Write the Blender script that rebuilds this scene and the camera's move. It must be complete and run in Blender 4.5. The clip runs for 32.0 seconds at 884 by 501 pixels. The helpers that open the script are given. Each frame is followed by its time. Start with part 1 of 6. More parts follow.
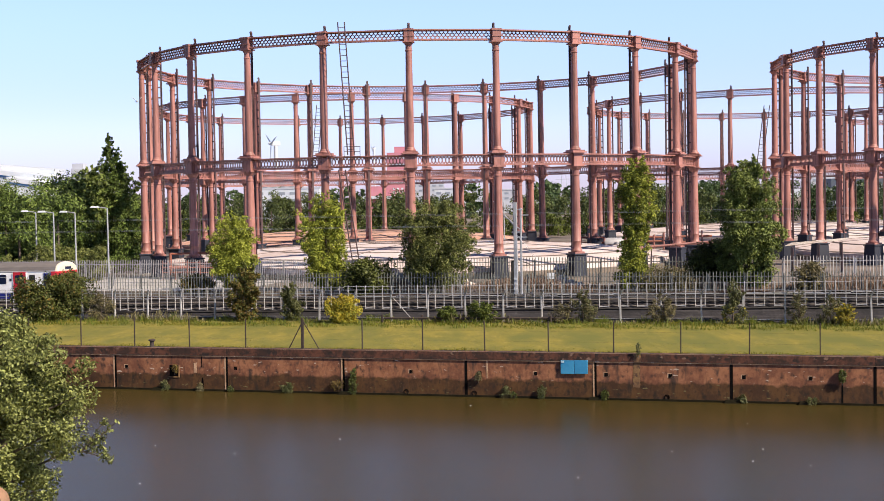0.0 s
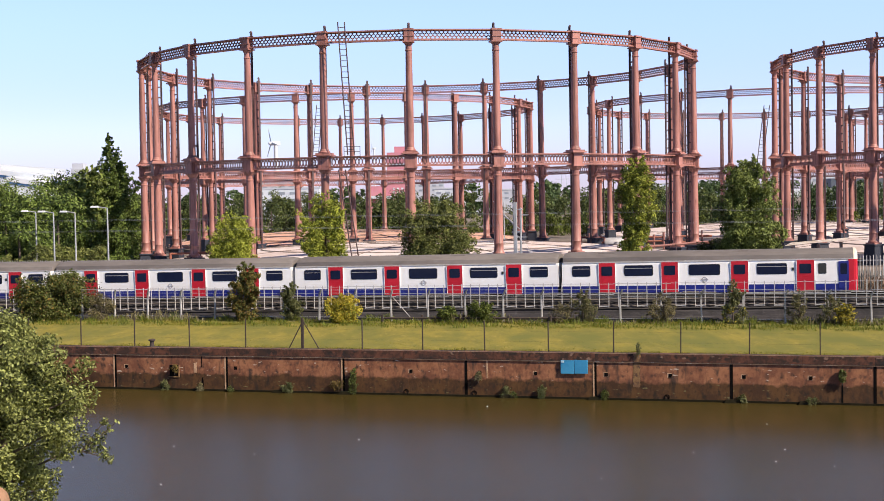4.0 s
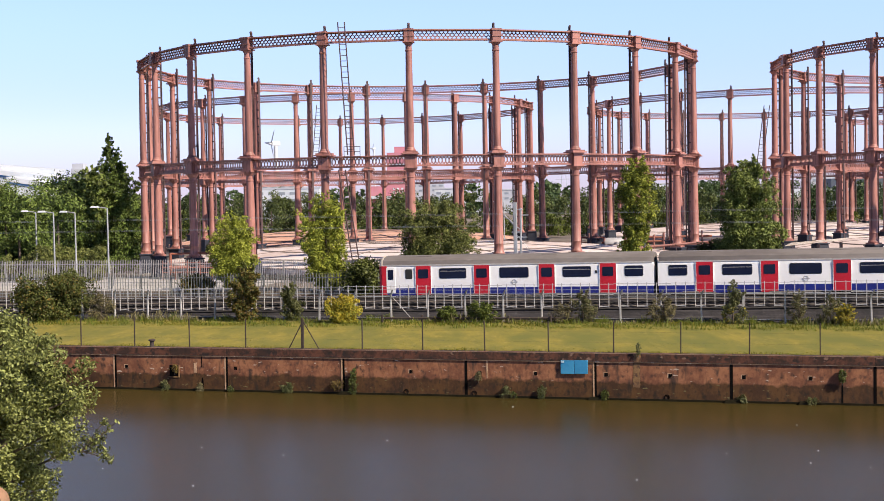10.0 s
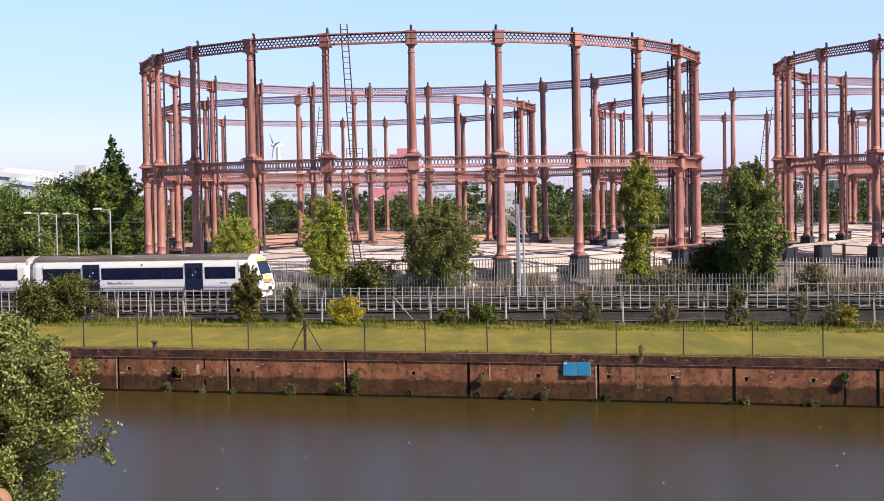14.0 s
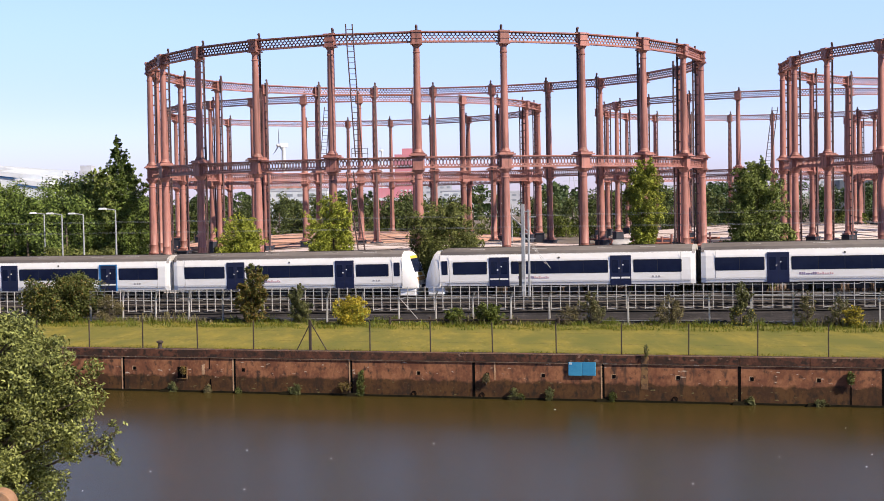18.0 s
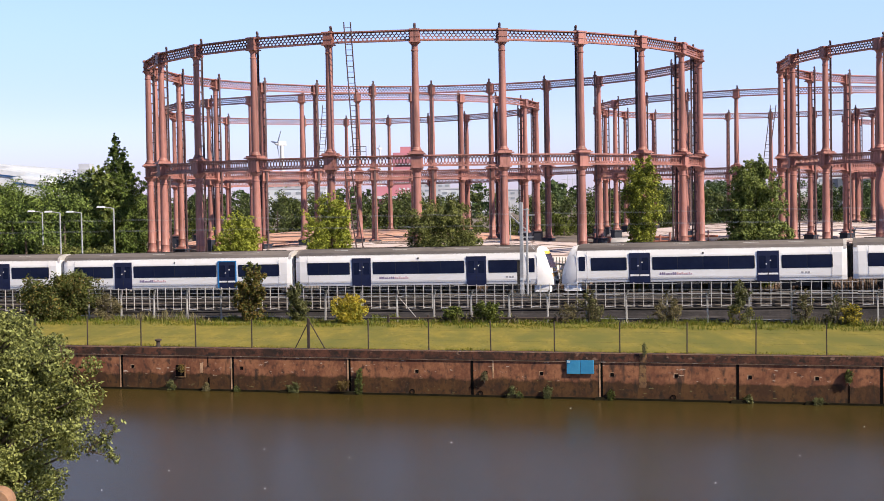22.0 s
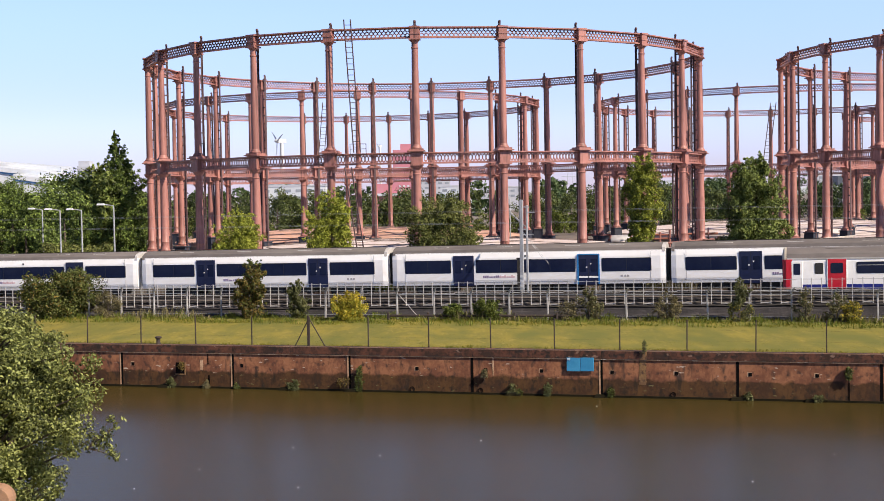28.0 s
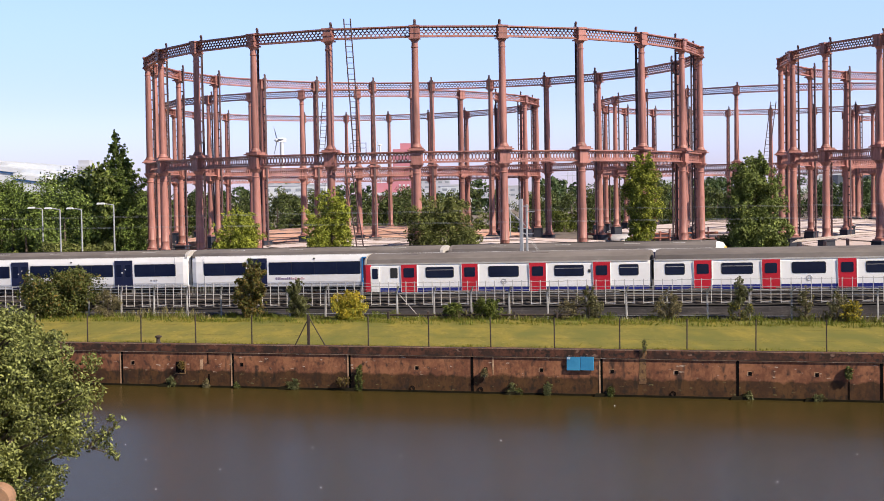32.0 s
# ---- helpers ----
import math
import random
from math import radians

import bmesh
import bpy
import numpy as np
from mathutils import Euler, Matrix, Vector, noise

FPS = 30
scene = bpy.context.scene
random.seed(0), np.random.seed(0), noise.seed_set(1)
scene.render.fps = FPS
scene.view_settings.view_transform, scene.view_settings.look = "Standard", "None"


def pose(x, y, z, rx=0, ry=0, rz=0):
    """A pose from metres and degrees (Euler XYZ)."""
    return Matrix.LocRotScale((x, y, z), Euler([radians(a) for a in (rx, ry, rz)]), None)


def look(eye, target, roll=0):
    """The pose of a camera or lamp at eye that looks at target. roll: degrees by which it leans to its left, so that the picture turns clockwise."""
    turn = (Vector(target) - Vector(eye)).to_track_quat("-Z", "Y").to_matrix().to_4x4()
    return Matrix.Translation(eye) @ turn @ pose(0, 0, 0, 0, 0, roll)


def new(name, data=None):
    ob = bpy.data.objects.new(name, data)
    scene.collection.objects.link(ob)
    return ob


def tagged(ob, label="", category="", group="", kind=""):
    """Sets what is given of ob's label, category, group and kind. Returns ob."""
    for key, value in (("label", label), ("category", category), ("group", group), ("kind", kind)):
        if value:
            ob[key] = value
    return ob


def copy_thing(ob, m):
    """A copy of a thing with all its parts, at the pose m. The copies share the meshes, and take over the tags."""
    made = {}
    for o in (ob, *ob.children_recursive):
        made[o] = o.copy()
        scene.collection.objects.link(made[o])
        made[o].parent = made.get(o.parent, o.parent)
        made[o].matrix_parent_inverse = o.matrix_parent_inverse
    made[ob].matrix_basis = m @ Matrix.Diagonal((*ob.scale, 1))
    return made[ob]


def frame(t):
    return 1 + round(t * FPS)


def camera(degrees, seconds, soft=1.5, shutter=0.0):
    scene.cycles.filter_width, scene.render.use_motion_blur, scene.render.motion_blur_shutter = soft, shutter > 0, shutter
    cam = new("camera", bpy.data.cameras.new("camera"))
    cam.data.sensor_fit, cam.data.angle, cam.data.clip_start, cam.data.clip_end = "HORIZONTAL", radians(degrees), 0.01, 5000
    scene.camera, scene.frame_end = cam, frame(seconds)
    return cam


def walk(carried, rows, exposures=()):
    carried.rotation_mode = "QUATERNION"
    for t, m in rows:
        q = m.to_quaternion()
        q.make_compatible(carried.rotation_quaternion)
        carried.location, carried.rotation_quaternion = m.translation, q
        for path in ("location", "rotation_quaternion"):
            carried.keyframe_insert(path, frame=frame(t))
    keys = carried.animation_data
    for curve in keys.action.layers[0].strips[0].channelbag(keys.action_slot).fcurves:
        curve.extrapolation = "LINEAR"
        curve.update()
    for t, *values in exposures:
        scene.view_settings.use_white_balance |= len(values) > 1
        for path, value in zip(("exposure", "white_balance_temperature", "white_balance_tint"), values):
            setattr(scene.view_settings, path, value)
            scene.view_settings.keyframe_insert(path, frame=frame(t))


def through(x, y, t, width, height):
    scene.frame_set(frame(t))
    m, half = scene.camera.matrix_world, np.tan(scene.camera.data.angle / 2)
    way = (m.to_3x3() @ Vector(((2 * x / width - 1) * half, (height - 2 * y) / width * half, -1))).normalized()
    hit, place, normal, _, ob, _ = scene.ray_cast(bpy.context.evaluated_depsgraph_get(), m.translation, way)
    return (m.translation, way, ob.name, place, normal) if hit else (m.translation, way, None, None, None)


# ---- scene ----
cam = camera(35.65, 32.0, soft=0.5)

# The camera stands still on the near bank and sways a little: seconds, sway to the side and upwards in units of 1/2438 rad.
SWAY = [(0, 0.0, 0.0), (0.5, 0.0, 1.6), (1, 1.5, 3.0), (1.5, 0.0, 0.0), (2, 0.0, -1.6), (2.5, 0.0, -1.5),
        (3, 0.0, 0.0), (3.5, 0.0, 0.0), (5.5, 0.0, -1.5), (6, 0.0, 0.0), (6.5, 1.5, 1.5), (7, 3.0, 4.6),
        (7.5, 3.0, 6.2), (8, 4.5, 7.6), (8.5, 3.0, 6.1), (9, 1.5, 3.1), (9.5, 1.5, 1.6), (10, 0.0, 0.0),
        (10.5, 0.0, -1.5), (11, 0.0, 1.5), (11.5, 1.5, 1.6), (12, 3.1, 6.2), (12.5, 4.6, 9.2), (13, 3.1, 4.6),
        (13.5, 4.5, 6.1), (14, 4.6, 3.1), (14.5, 4.5, 4.6), (16.5, 1.5, -1.5), (17, 0.0, -1.6), (17.5, 12.3, 7.7),
        (18, 13.7, 3.1), (18.5, 12.2, 3.0), (19, 12.2, 3.1), (19.5, 12.2, 7.7), (20, 12.2, 4.6), (20.5, 12.2, 6.2),
        (21, 12.2, 3.1), (21.5, 12.2, 1.5), (22, 10.7, 0.0), (22.5, 10.7, 0.0), (23, 10.7, -1.5), (23.5, 10.7, -1.5),
        (24, 10.7, -3.1), (24.5, 10.7, -3.0), (25, 10.7, -3.0), (25.5, 10.7, -3.0), (27.5, 10.7, -4.6),
        (28, 10.7, -4.6), (28.5, 10.7, -4.6), (29, 10.7, -6.1), (29.5, 10.7, -4.6), (30, 10.7, -4.6),
        (30.5, 10.7, -4.6), (31, 10.7, -3.0), (31.5, 10.7, -4.6), (32, 10.7, -6.1)]
EYE = (0.0, 0.0, 7.34)
STAND = look(EYE, (0.0, 100.0, 7.34 - 3.612), -1.003)
walk(cam, [(t, STAND @ pose(0, 0, 0, math.degrees(b / 2438), math.degrees(a / 2438), 0)) for t, a, b in SWAY],
     exposures=[(0.0, 0.78), (14.0, 0.75), (32.0, 0.70)])

# ---- light ----
SUN_EL, SUN_SIDE = radians(40), radians(55)          # side: from straight behind the camera towards its right
to_sun = Vector((math.sin(SUN_SIDE) * math.cos(SUN_EL), -math.cos(SUN_SIDE) * math.cos(SUN_EL), math.sin(SUN_EL)))
world = bpy.data.worlds.new("sky")
scene.world = world
world.use_nodes = True
wn = world.node_tree.nodes
sky = wn.new("ShaderNodeTexSky")
sky.sky_type, sky.sun_disc = "NISHITA", False
sky.sun_elevation, sky.sun_rotation = SUN_EL, math.atan2(to_sun.x, to_sun.y)
sky.air_density, sky.dust_density, sky.ozone_density, sky.altitude = 1.0, 0.15, 4.0, 20
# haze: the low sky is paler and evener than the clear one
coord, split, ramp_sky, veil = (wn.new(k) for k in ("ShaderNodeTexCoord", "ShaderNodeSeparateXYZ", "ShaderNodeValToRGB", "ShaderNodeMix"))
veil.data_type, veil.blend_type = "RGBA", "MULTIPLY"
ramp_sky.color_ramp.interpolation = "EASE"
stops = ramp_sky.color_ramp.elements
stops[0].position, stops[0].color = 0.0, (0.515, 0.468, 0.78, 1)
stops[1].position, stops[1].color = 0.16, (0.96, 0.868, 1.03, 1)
# the two upper stops, above the view, dim the sky to cut its fill light
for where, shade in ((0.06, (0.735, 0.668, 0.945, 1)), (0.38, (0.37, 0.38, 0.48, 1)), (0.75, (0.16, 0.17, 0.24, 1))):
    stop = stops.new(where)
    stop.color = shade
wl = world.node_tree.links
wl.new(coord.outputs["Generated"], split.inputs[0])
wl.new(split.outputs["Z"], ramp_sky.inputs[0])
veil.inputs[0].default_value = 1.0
# the whole sky is scaled a little brighter towards +x to level its two sides
drift, tone = wn.new("ShaderNodeMapRange"), wn.new("ShaderNodeVectorMath")
drift.inputs[1].default_value, drift.inputs[2].default_value, drift.inputs[3].default_value, drift.inputs[4].default_value = -0.4, 0.4, 0.92, 1.08
tone.operation = "SCALE"
wl.new(split.outputs["X"], drift.inputs[0])
wl.new(drift.outputs[0], tone.inputs["Scale"])
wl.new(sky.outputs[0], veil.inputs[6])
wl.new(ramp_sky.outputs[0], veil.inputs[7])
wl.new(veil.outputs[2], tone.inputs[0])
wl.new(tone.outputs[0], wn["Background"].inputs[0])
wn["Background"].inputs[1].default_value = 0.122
sun_data = bpy.data.lights.new("sun", "SUN")
sun_data.energy, sun_data.angle, sun_data.color = 5.0, radians(0.53), (1.0, 0.87, 0.71)
sun = new("sun", sun_data)
sun.matrix_world = look(to_sun * 100, (0, 0, 0))


# ---- materials ----
def surf(name, a, b, scale=1.0, rough=0.7, metal=0.0, bump=0.0, fine=8.0, speck=None, amount=0.5, streak=False, island=0.0, spec=0.5, drip=None, lines=None, hard=0.15, tide=None):
    """A worn surface: two colours mixed by noise at two scales, a third one in specks, relief from the fine noise."""
    m = bpy.data.materials.new(name)
    m.use_nodes = True
    nt, ns = m.node_tree, m.node_tree.nodes
    p = ns["Principled BSDF"]
    co = ns.new("ShaderNodeTexCoord")
    info = ns.new("ShaderNodeObjectInfo")
    shift = ns.new("ShaderNodeVectorMath")
    shift.operation = "MULTIPLY_ADD"
    nt.links.new(info.outputs["Random"], shift.inputs[0])
    shift.inputs[1].default_value = (37, 37, 37)
    nt.links.new(co.outputs["Object"], shift.inputs[2])
    vec = shift.outputs[0]
    if streak:
        mp = ns.new("ShaderNodeMapping")
        mp.inputs["Scale"].default_value = streak if isinstance(streak, tuple) else (1, 1, 0.12)
        nt.links.new(vec, mp.inputs[0])
        vec = mp.outputs[0]
    big, small = ns.new("ShaderNodeTexNoise"), ns.new("ShaderNodeTexNoise")
    big.inputs["Scale"].default_value, big.inputs["Detail"].default_value = scale, 5
    small.inputs["Scale"].default_value, small.inputs["Detail"].default_value = scale * fine, 4
    nt.links.new(vec, big.inputs[0])
    nt.links.new(vec, small.inputs[0])
    ramp = ns.new("ShaderNodeMapRange")
    ramp.inputs[1].default_value, ramp.inputs[2].default_value = 0.5 - hard, 0.5 + hard
    add = ns.new("ShaderNodeMath")
    add.operation = "MULTIPLY_ADD"
    nt.links.new(small.outputs[0], add.inputs[0])
    add.inputs[1].default_value = 0.45
    nt.links.new(big.outputs[0], add.inputs[2])
    sub = ns.new("ShaderNodeMath")
    sub.operation = "SUBTRACT"
    nt.links.new(add.outputs[0], sub.inputs[0])
    sub.inputs[1].default_value = 0.225
    nt.links.new(sub.outputs[0], ramp.inputs[0])
    mix = ns.new("ShaderNodeMix")
    mix.data_type = "RGBA"
    nt.links.new(ramp.outputs[0], mix.inputs[0])
    mix.inputs[6].default_value, mix.inputs[7].default_value = (*a, 1), (*b, 1)
    out = mix.outputs[2]
    if speck:
        n3 = ns.new("ShaderNodeTexNoise")
        n3.inputs["Scale"].default_value, n3.inputs["Detail"].default_value = scale * 2.7, 6
        nt.links.new(vec, n3.inputs[0])
        r3 = ns.new("ShaderNodeMapRange")
        r3.inputs[1].default_value, r3.inputs[2].default_value = 1 - amount, 1.15 - amount
        nt.links.new(n3.outputs[0], r3.inputs[0])
        m3 = ns.new("ShaderNodeMix")
        m3.data_type = "RGBA"
        nt.links.new(r3.outputs[0], m3.inputs[0])
        nt.links.new(out, m3.inputs[6])
        m3.inputs[7].default_value = (*speck, 1)
        out = m3.outputs[2]
    for col, stretch, low, high in [k for k in (drip, lines) if k]:
        m4, n4, r4, x4 = ns.new("ShaderNodeMapping"), ns.new("ShaderNodeTexNoise"), ns.new("ShaderNodeMapRange"), ns.new("ShaderNodeMix")
        m4.inputs["Scale"].default_value = stretch
        n4.inputs["Scale"].default_value, n4.inputs["Detail"].default_value = 1.0, 5
        r4.inputs[1].default_value, r4.inputs[2].default_value = low, high
        x4.data_type = "RGBA"
        nt.links.new(shift.outputs[0], m4.inputs[0])
        nt.links.new(m4.outputs[0], n4.inputs[0])
        nt.links.new(n4.outputs[0], r4.inputs[0])
        nt.links.new(r4.outputs[0], x4.inputs[0])
        nt.links.new(out, x4.inputs[6])
        x4.inputs[7].default_value = (*col, 1)
        out = x4.outputs[2]
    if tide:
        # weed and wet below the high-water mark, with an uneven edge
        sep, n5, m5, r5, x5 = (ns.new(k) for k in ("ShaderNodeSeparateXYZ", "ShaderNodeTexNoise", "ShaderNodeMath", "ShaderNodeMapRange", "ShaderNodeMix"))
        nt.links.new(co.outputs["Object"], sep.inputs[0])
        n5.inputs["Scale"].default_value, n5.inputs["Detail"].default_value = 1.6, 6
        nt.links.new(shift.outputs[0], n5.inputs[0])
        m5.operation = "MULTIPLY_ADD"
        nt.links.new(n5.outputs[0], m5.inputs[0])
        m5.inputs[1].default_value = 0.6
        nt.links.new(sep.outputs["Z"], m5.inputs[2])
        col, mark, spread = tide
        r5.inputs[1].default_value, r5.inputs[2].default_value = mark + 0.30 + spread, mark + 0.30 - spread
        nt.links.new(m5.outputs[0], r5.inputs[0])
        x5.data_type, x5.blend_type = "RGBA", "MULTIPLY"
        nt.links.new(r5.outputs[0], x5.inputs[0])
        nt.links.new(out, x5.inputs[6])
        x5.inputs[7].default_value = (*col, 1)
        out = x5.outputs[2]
    if island:
        geo = ns.new("ShaderNodeNewGeometry")
        hsv = ns.new("ShaderNodeHueSaturation")
        rr = ns.new("ShaderNodeMapRange")
        rr.inputs[3].default_value, rr.inputs[4].default_value = 1 - island, 1 + island
        nt.links.new(geo.outputs["Random Per Island"], rr.inputs[0])
        nt.links.new(rr.outputs[0], hsv.inputs["Value"])
        nt.links.new(out, hsv.inputs["Color"])
        out = hsv.outputs[0]
    nt.links.new(out, p.inputs["Base Color"])
    p.inputs["Roughness"].default_value, p.inputs["Metallic"].default_value = rough, metal
    p.inputs["Specular IOR Level"].default_value = spec
    if bump:
        bp = ns.new("ShaderNodeBump")
        bp.inputs["Strength"].default_value, bp.inputs["Distance"].default_value = min(1, bump * 20), bump
        nt.links.new(add.outputs[0], bp.inputs["Height"])
        nt.links.new(bp.outputs[0], p.inputs["Normal"])
    return m


def leafy(name, dark, light, through=0.22):
    """Leaves: every leaf its own tone between two greens, some light passing through."""
    m = bpy.data.materials.new(name)
    m.use_nodes = True
    nt, ns = m.node_tree, m.node_tree.nodes
    p = ns["Principled BSDF"]
    geo, co, no = ns.new("ShaderNodeNewGeometry"), ns.new("ShaderNodeTexCoord"), ns.new("ShaderNodeTexNoise")
    no.inputs["Scale"].default_value = 0.9
    nt.links.new(co.outputs["Object"], no.inputs[0])
    ad = ns.new("ShaderNodeMath")
    ad.operation = "MULTIPLY_ADD"
    nt.links.new(geo.outputs["Random Per Island"], ad.inputs[0])
    ad.inputs[1].default_value = 0.6
    nt.links.new(no.outputs[0], ad.inputs[2])
    rg = ns.new("ShaderNodeMapRange")
    rg.inputs[1].default_value, rg.inputs[2].default_value = 0.4, 1.15
    nt.links.new(ad.outputs[0], rg.inputs[0])
    mix = ns.new("ShaderNodeMix")
    mix.data_type = "RGBA"
    nt.links.new(rg.outputs[0], mix.inputs[0])
    mix.inputs[6].default_value, mix.inputs[7].default_value = (*dark, 1), (*light, 1)
    nt.links.new(mix.outputs[2], p.inputs["Base Color"])
    p.inputs["Roughness"].default_value = 0.5
    p.inputs["Specular IOR Level"].default_value = 0.2
    tr, ms = ns.new("ShaderNodeBsdfTranslucent"), ns.new("ShaderNodeMixShader")
    nt.links.new(mix.outputs[2], tr.inputs[0])
    ms.inputs[0].default_value = through
    nt.links.new(p.outputs[0], ms.inputs[1])
    nt.links.new(tr.outputs[0], ms.inputs[2])
    nt.links.new(ms.outputs[0], ns["Material Output"].inputs[0])
    return m


IRON = surf("terracotta_painted_iron", (0.37, 0.165, 0.138), (0.24, 0.105, 0.088), 0.7, 0.5, 0, 0.004, 9, (0.16, 0.066, 0.052), 0.35, streak=(1, 1, 0.25), drip=((0.115, 0.053, 0.044), (3.5, 3.5, 0.22), 0.53, 0.72))
IRON_DARK = surf("dull_brown_iron", (0.085, 0.045, 0.045), (0.05, 0.03, 0.034), 1.5, 0.6)
PLINTH = surf("blue_black_engineering_brick", (0.012, 0.016, 0.032), (0.02, 0.023, 0.036), 1.2, 0.7, 0, 0.01, 6, (0.07, 0.066, 0.062), 0.3)
CROWN = surf("pale_weathered_crown_sheet", (0.64, 0.56, 0.55), (0.50, 0.40, 0.375), 0.16, 0.75, 0, 0.01, 9, (0.42, 0.28, 0.22), 0.38)
CROWN_RUST = surf("rusty_crown_sheet", (0.60, 0.36, 0.27), (0.44, 0.23, 0.16), 0.25, 0.8, 0, 0.01, 9, (0.66, 0.52, 0.46), 0.38)
SEAM = surf("dark_seam", (0.13, 0.10, 0.09), (0.2, 0.15, 0.13), 1.0, 0.8)
YARD = surf("dusty_yard_ground", (0.20, 0.16, 0.13), (0.12, 0.098, 0.082), 0.15, 0.95, 0, 0.02, 12, (0.14, 0.13, 0.10), 0.36)
ROAD = surf("pale_dusty_concrete", (0.42, 0.40, 0.39), (0.32, 0.30, 0.285), 0.4, 0.9, 0, 0.005, 8, (0.22, 0.20, 0.18), 0.36)
GRASS_SOIL = surf("mown_grass", (0.215, 0.174, 0.016), (0.135, 0.122, 0.010), 1.6, 0.95, 0, 0.012, 5, (0.245, 0.195, 0.03), 0.42, streak=(0.8, 0.25, 1), hard=0.16, drip=((0.112, 0.112, 0.009), (0.45, 0.16, 1.0), 0.44, 0.68))
BALLAST = surf("oily_track_ballast", (0.030, 0.025, 0.026), (0.015, 0.013, 0.014), 0.8, 0.95, 0, 0.05, 12, (0.085, 0.062, 0.056), 0.36)
RAIL = surf("worn_steel_rail", (0.22, 0.16, 0.13), (0.15, 0.10, 0.08), 2, 0.4, 0.7)
SLEEPER = surf("weathered_sleeper", (0.17, 0.145, 0.125), (0.11, 0.09, 0.08), 2, 0.9)
SLEEPER_OILY = surf("oil_darkened_sleeper", (0.05, 0.042, 0.038), (0.03, 0.026, 0.025), 2, 0.9)
BANK = surf("dark_cinder_bank", (0.028, 0.024, 0.028), (0.011, 0.010, 0.012), 0.9, 0.95, 0, 0.05, 9, (0.06, 0.053, 0.055), 0.38, lines=((0.065, 0.058, 0.060), (0.3, 0.3, 7.0), 0.54, 0.68))
UPSTAND = surf("dark_grey_concrete_upstand", (0.05, 0.046, 0.05), (0.03, 0.028, 0.031), 0.5, 0.9, 0, 0.01, 8, (0.085, 0.078, 0.078), 0.33)
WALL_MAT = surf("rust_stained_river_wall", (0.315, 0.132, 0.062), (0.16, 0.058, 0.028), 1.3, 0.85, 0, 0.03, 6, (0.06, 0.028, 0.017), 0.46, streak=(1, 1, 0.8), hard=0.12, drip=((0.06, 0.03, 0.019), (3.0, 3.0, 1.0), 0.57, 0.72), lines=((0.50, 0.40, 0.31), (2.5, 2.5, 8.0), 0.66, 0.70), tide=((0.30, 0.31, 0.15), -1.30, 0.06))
COPING = surf("red_brown_coping", (0.115, 0.042, 0.023), (0.036, 0.016, 0.010), 1.4, 0.9, 0, 0.03, 6, (0.018, 0.011, 0.009), 0.50, hard=0.11, drip=((0.20, 0.12, 0.085), (2.5, 2.5, 4.0), 0.64, 0.70))
CREST = surf("lichened_coping_edge", (0.26, 0.17, 0.11), (0.13, 0.075, 0.045), 2.5, 0.95, 0, 0.02, 6, (0.48, 0.40, 0.32), 0.40)
STRIP = surf("pale_mortar_joint", (0.56, 0.36, 0.22), (0.36, 0.21, 0.12), 2, 0.9)
OCHRE = surf("ochre_seepage_stain", (0.25, 0.14, 0.055), (0.15, 0.08, 0.035), 2.5, 0.8, 0, 0.01, 6, (0.08, 0.04, 0.022), 0.48)
TIDE = surf("black_weed_and_ledge_shade", (0.010, 0.009, 0.004), (0.02, 0.016, 0.008), 2.0, 0.9, 0, 0.02, 8, spec=0.1)
# near-black without gloss: puts the shade inside holes and cracks into the colour
BLACK = surf("hole_shade_and_cable_black", (0.006, 0.005, 0.005), (0.010, 0.009, 0.008), 3, 1.0, spec=0.0)
PALE_STEEL = surf("pale_painted_steel", (0.50, 0.48, 0.48), (0.38, 0.37, 0.37), 1.5, 0.6)
GALV = surf("galvanised_steel", (0.42, 0.43, 0.45), (0.30, 0.31, 0.33), 1.5, 0.5, 0.25, 0, 8)
GALV_PALE = surf("weathered_pale_galvanised_steel", (0.38, 0.37, 0.39), (0.29, 0.285, 0.30), 1.5, 0.6, 0.1)
CONC_POST = surf("pale_concrete_post", (0.42, 0.41, 0.41), (0.30, 0.29, 0.29), 2, 0.85)
PALE_GREEN = surf("dull_palisade_steel", (0.20, 0.205, 0.185), (0.12, 0.125, 0.115), 1.5, 0.6, 0.2)
PIER = surf("orange_brown_masonry", (0.29, 0.165, 0.10), (0.20, 0.11, 0.066), 2.5, 0.85, 0, 0.01, 14, (0.17, 0.11, 0.08), 0.4)
POST_BROWN = surf("rusty_angle_post", (0.03, 0.022, 0.02), (0.05, 0.034, 0.027), 3, 0.85)
SIGN_BLUE = surf("faded_blue_board", (0.03, 0.22, 0.42), (0.05, 0.28, 0.48), 1.2, 0.5, 0, 0, 6, (0.02, 0.06, 0.12), 0.36)
SIGN_WHITE = surf("faded_white_mark", (0.5, 0.62, 0.68), (0.35, 0.5, 0.6), 4, 0.6)
BARK = surf("bark", (0.10, 0.075, 0.055), (0.06, 0.045, 0.035), 3, 0.9, 0, 0.01)
T_WHITE = surf("white_carriage_paint", (0.90, 0.89, 0.88), (0.83, 0.81, 0.80), 0.5, 0.3, 0, 0, 6, (0.62, 0.58, 0.56), 0.25, streak=(0.5, 1, 1))
T_RED = surf("red_carriage_paint", (0.55, 0.014, 0.032), (0.46, 0.012, 0.026), 0.8, 0.35)
T_BLUE = surf("deep_blue_carriage_paint", (0.012, 0.022, 0.22), (0.015, 0.02, 0.16), 0.8, 0.4)
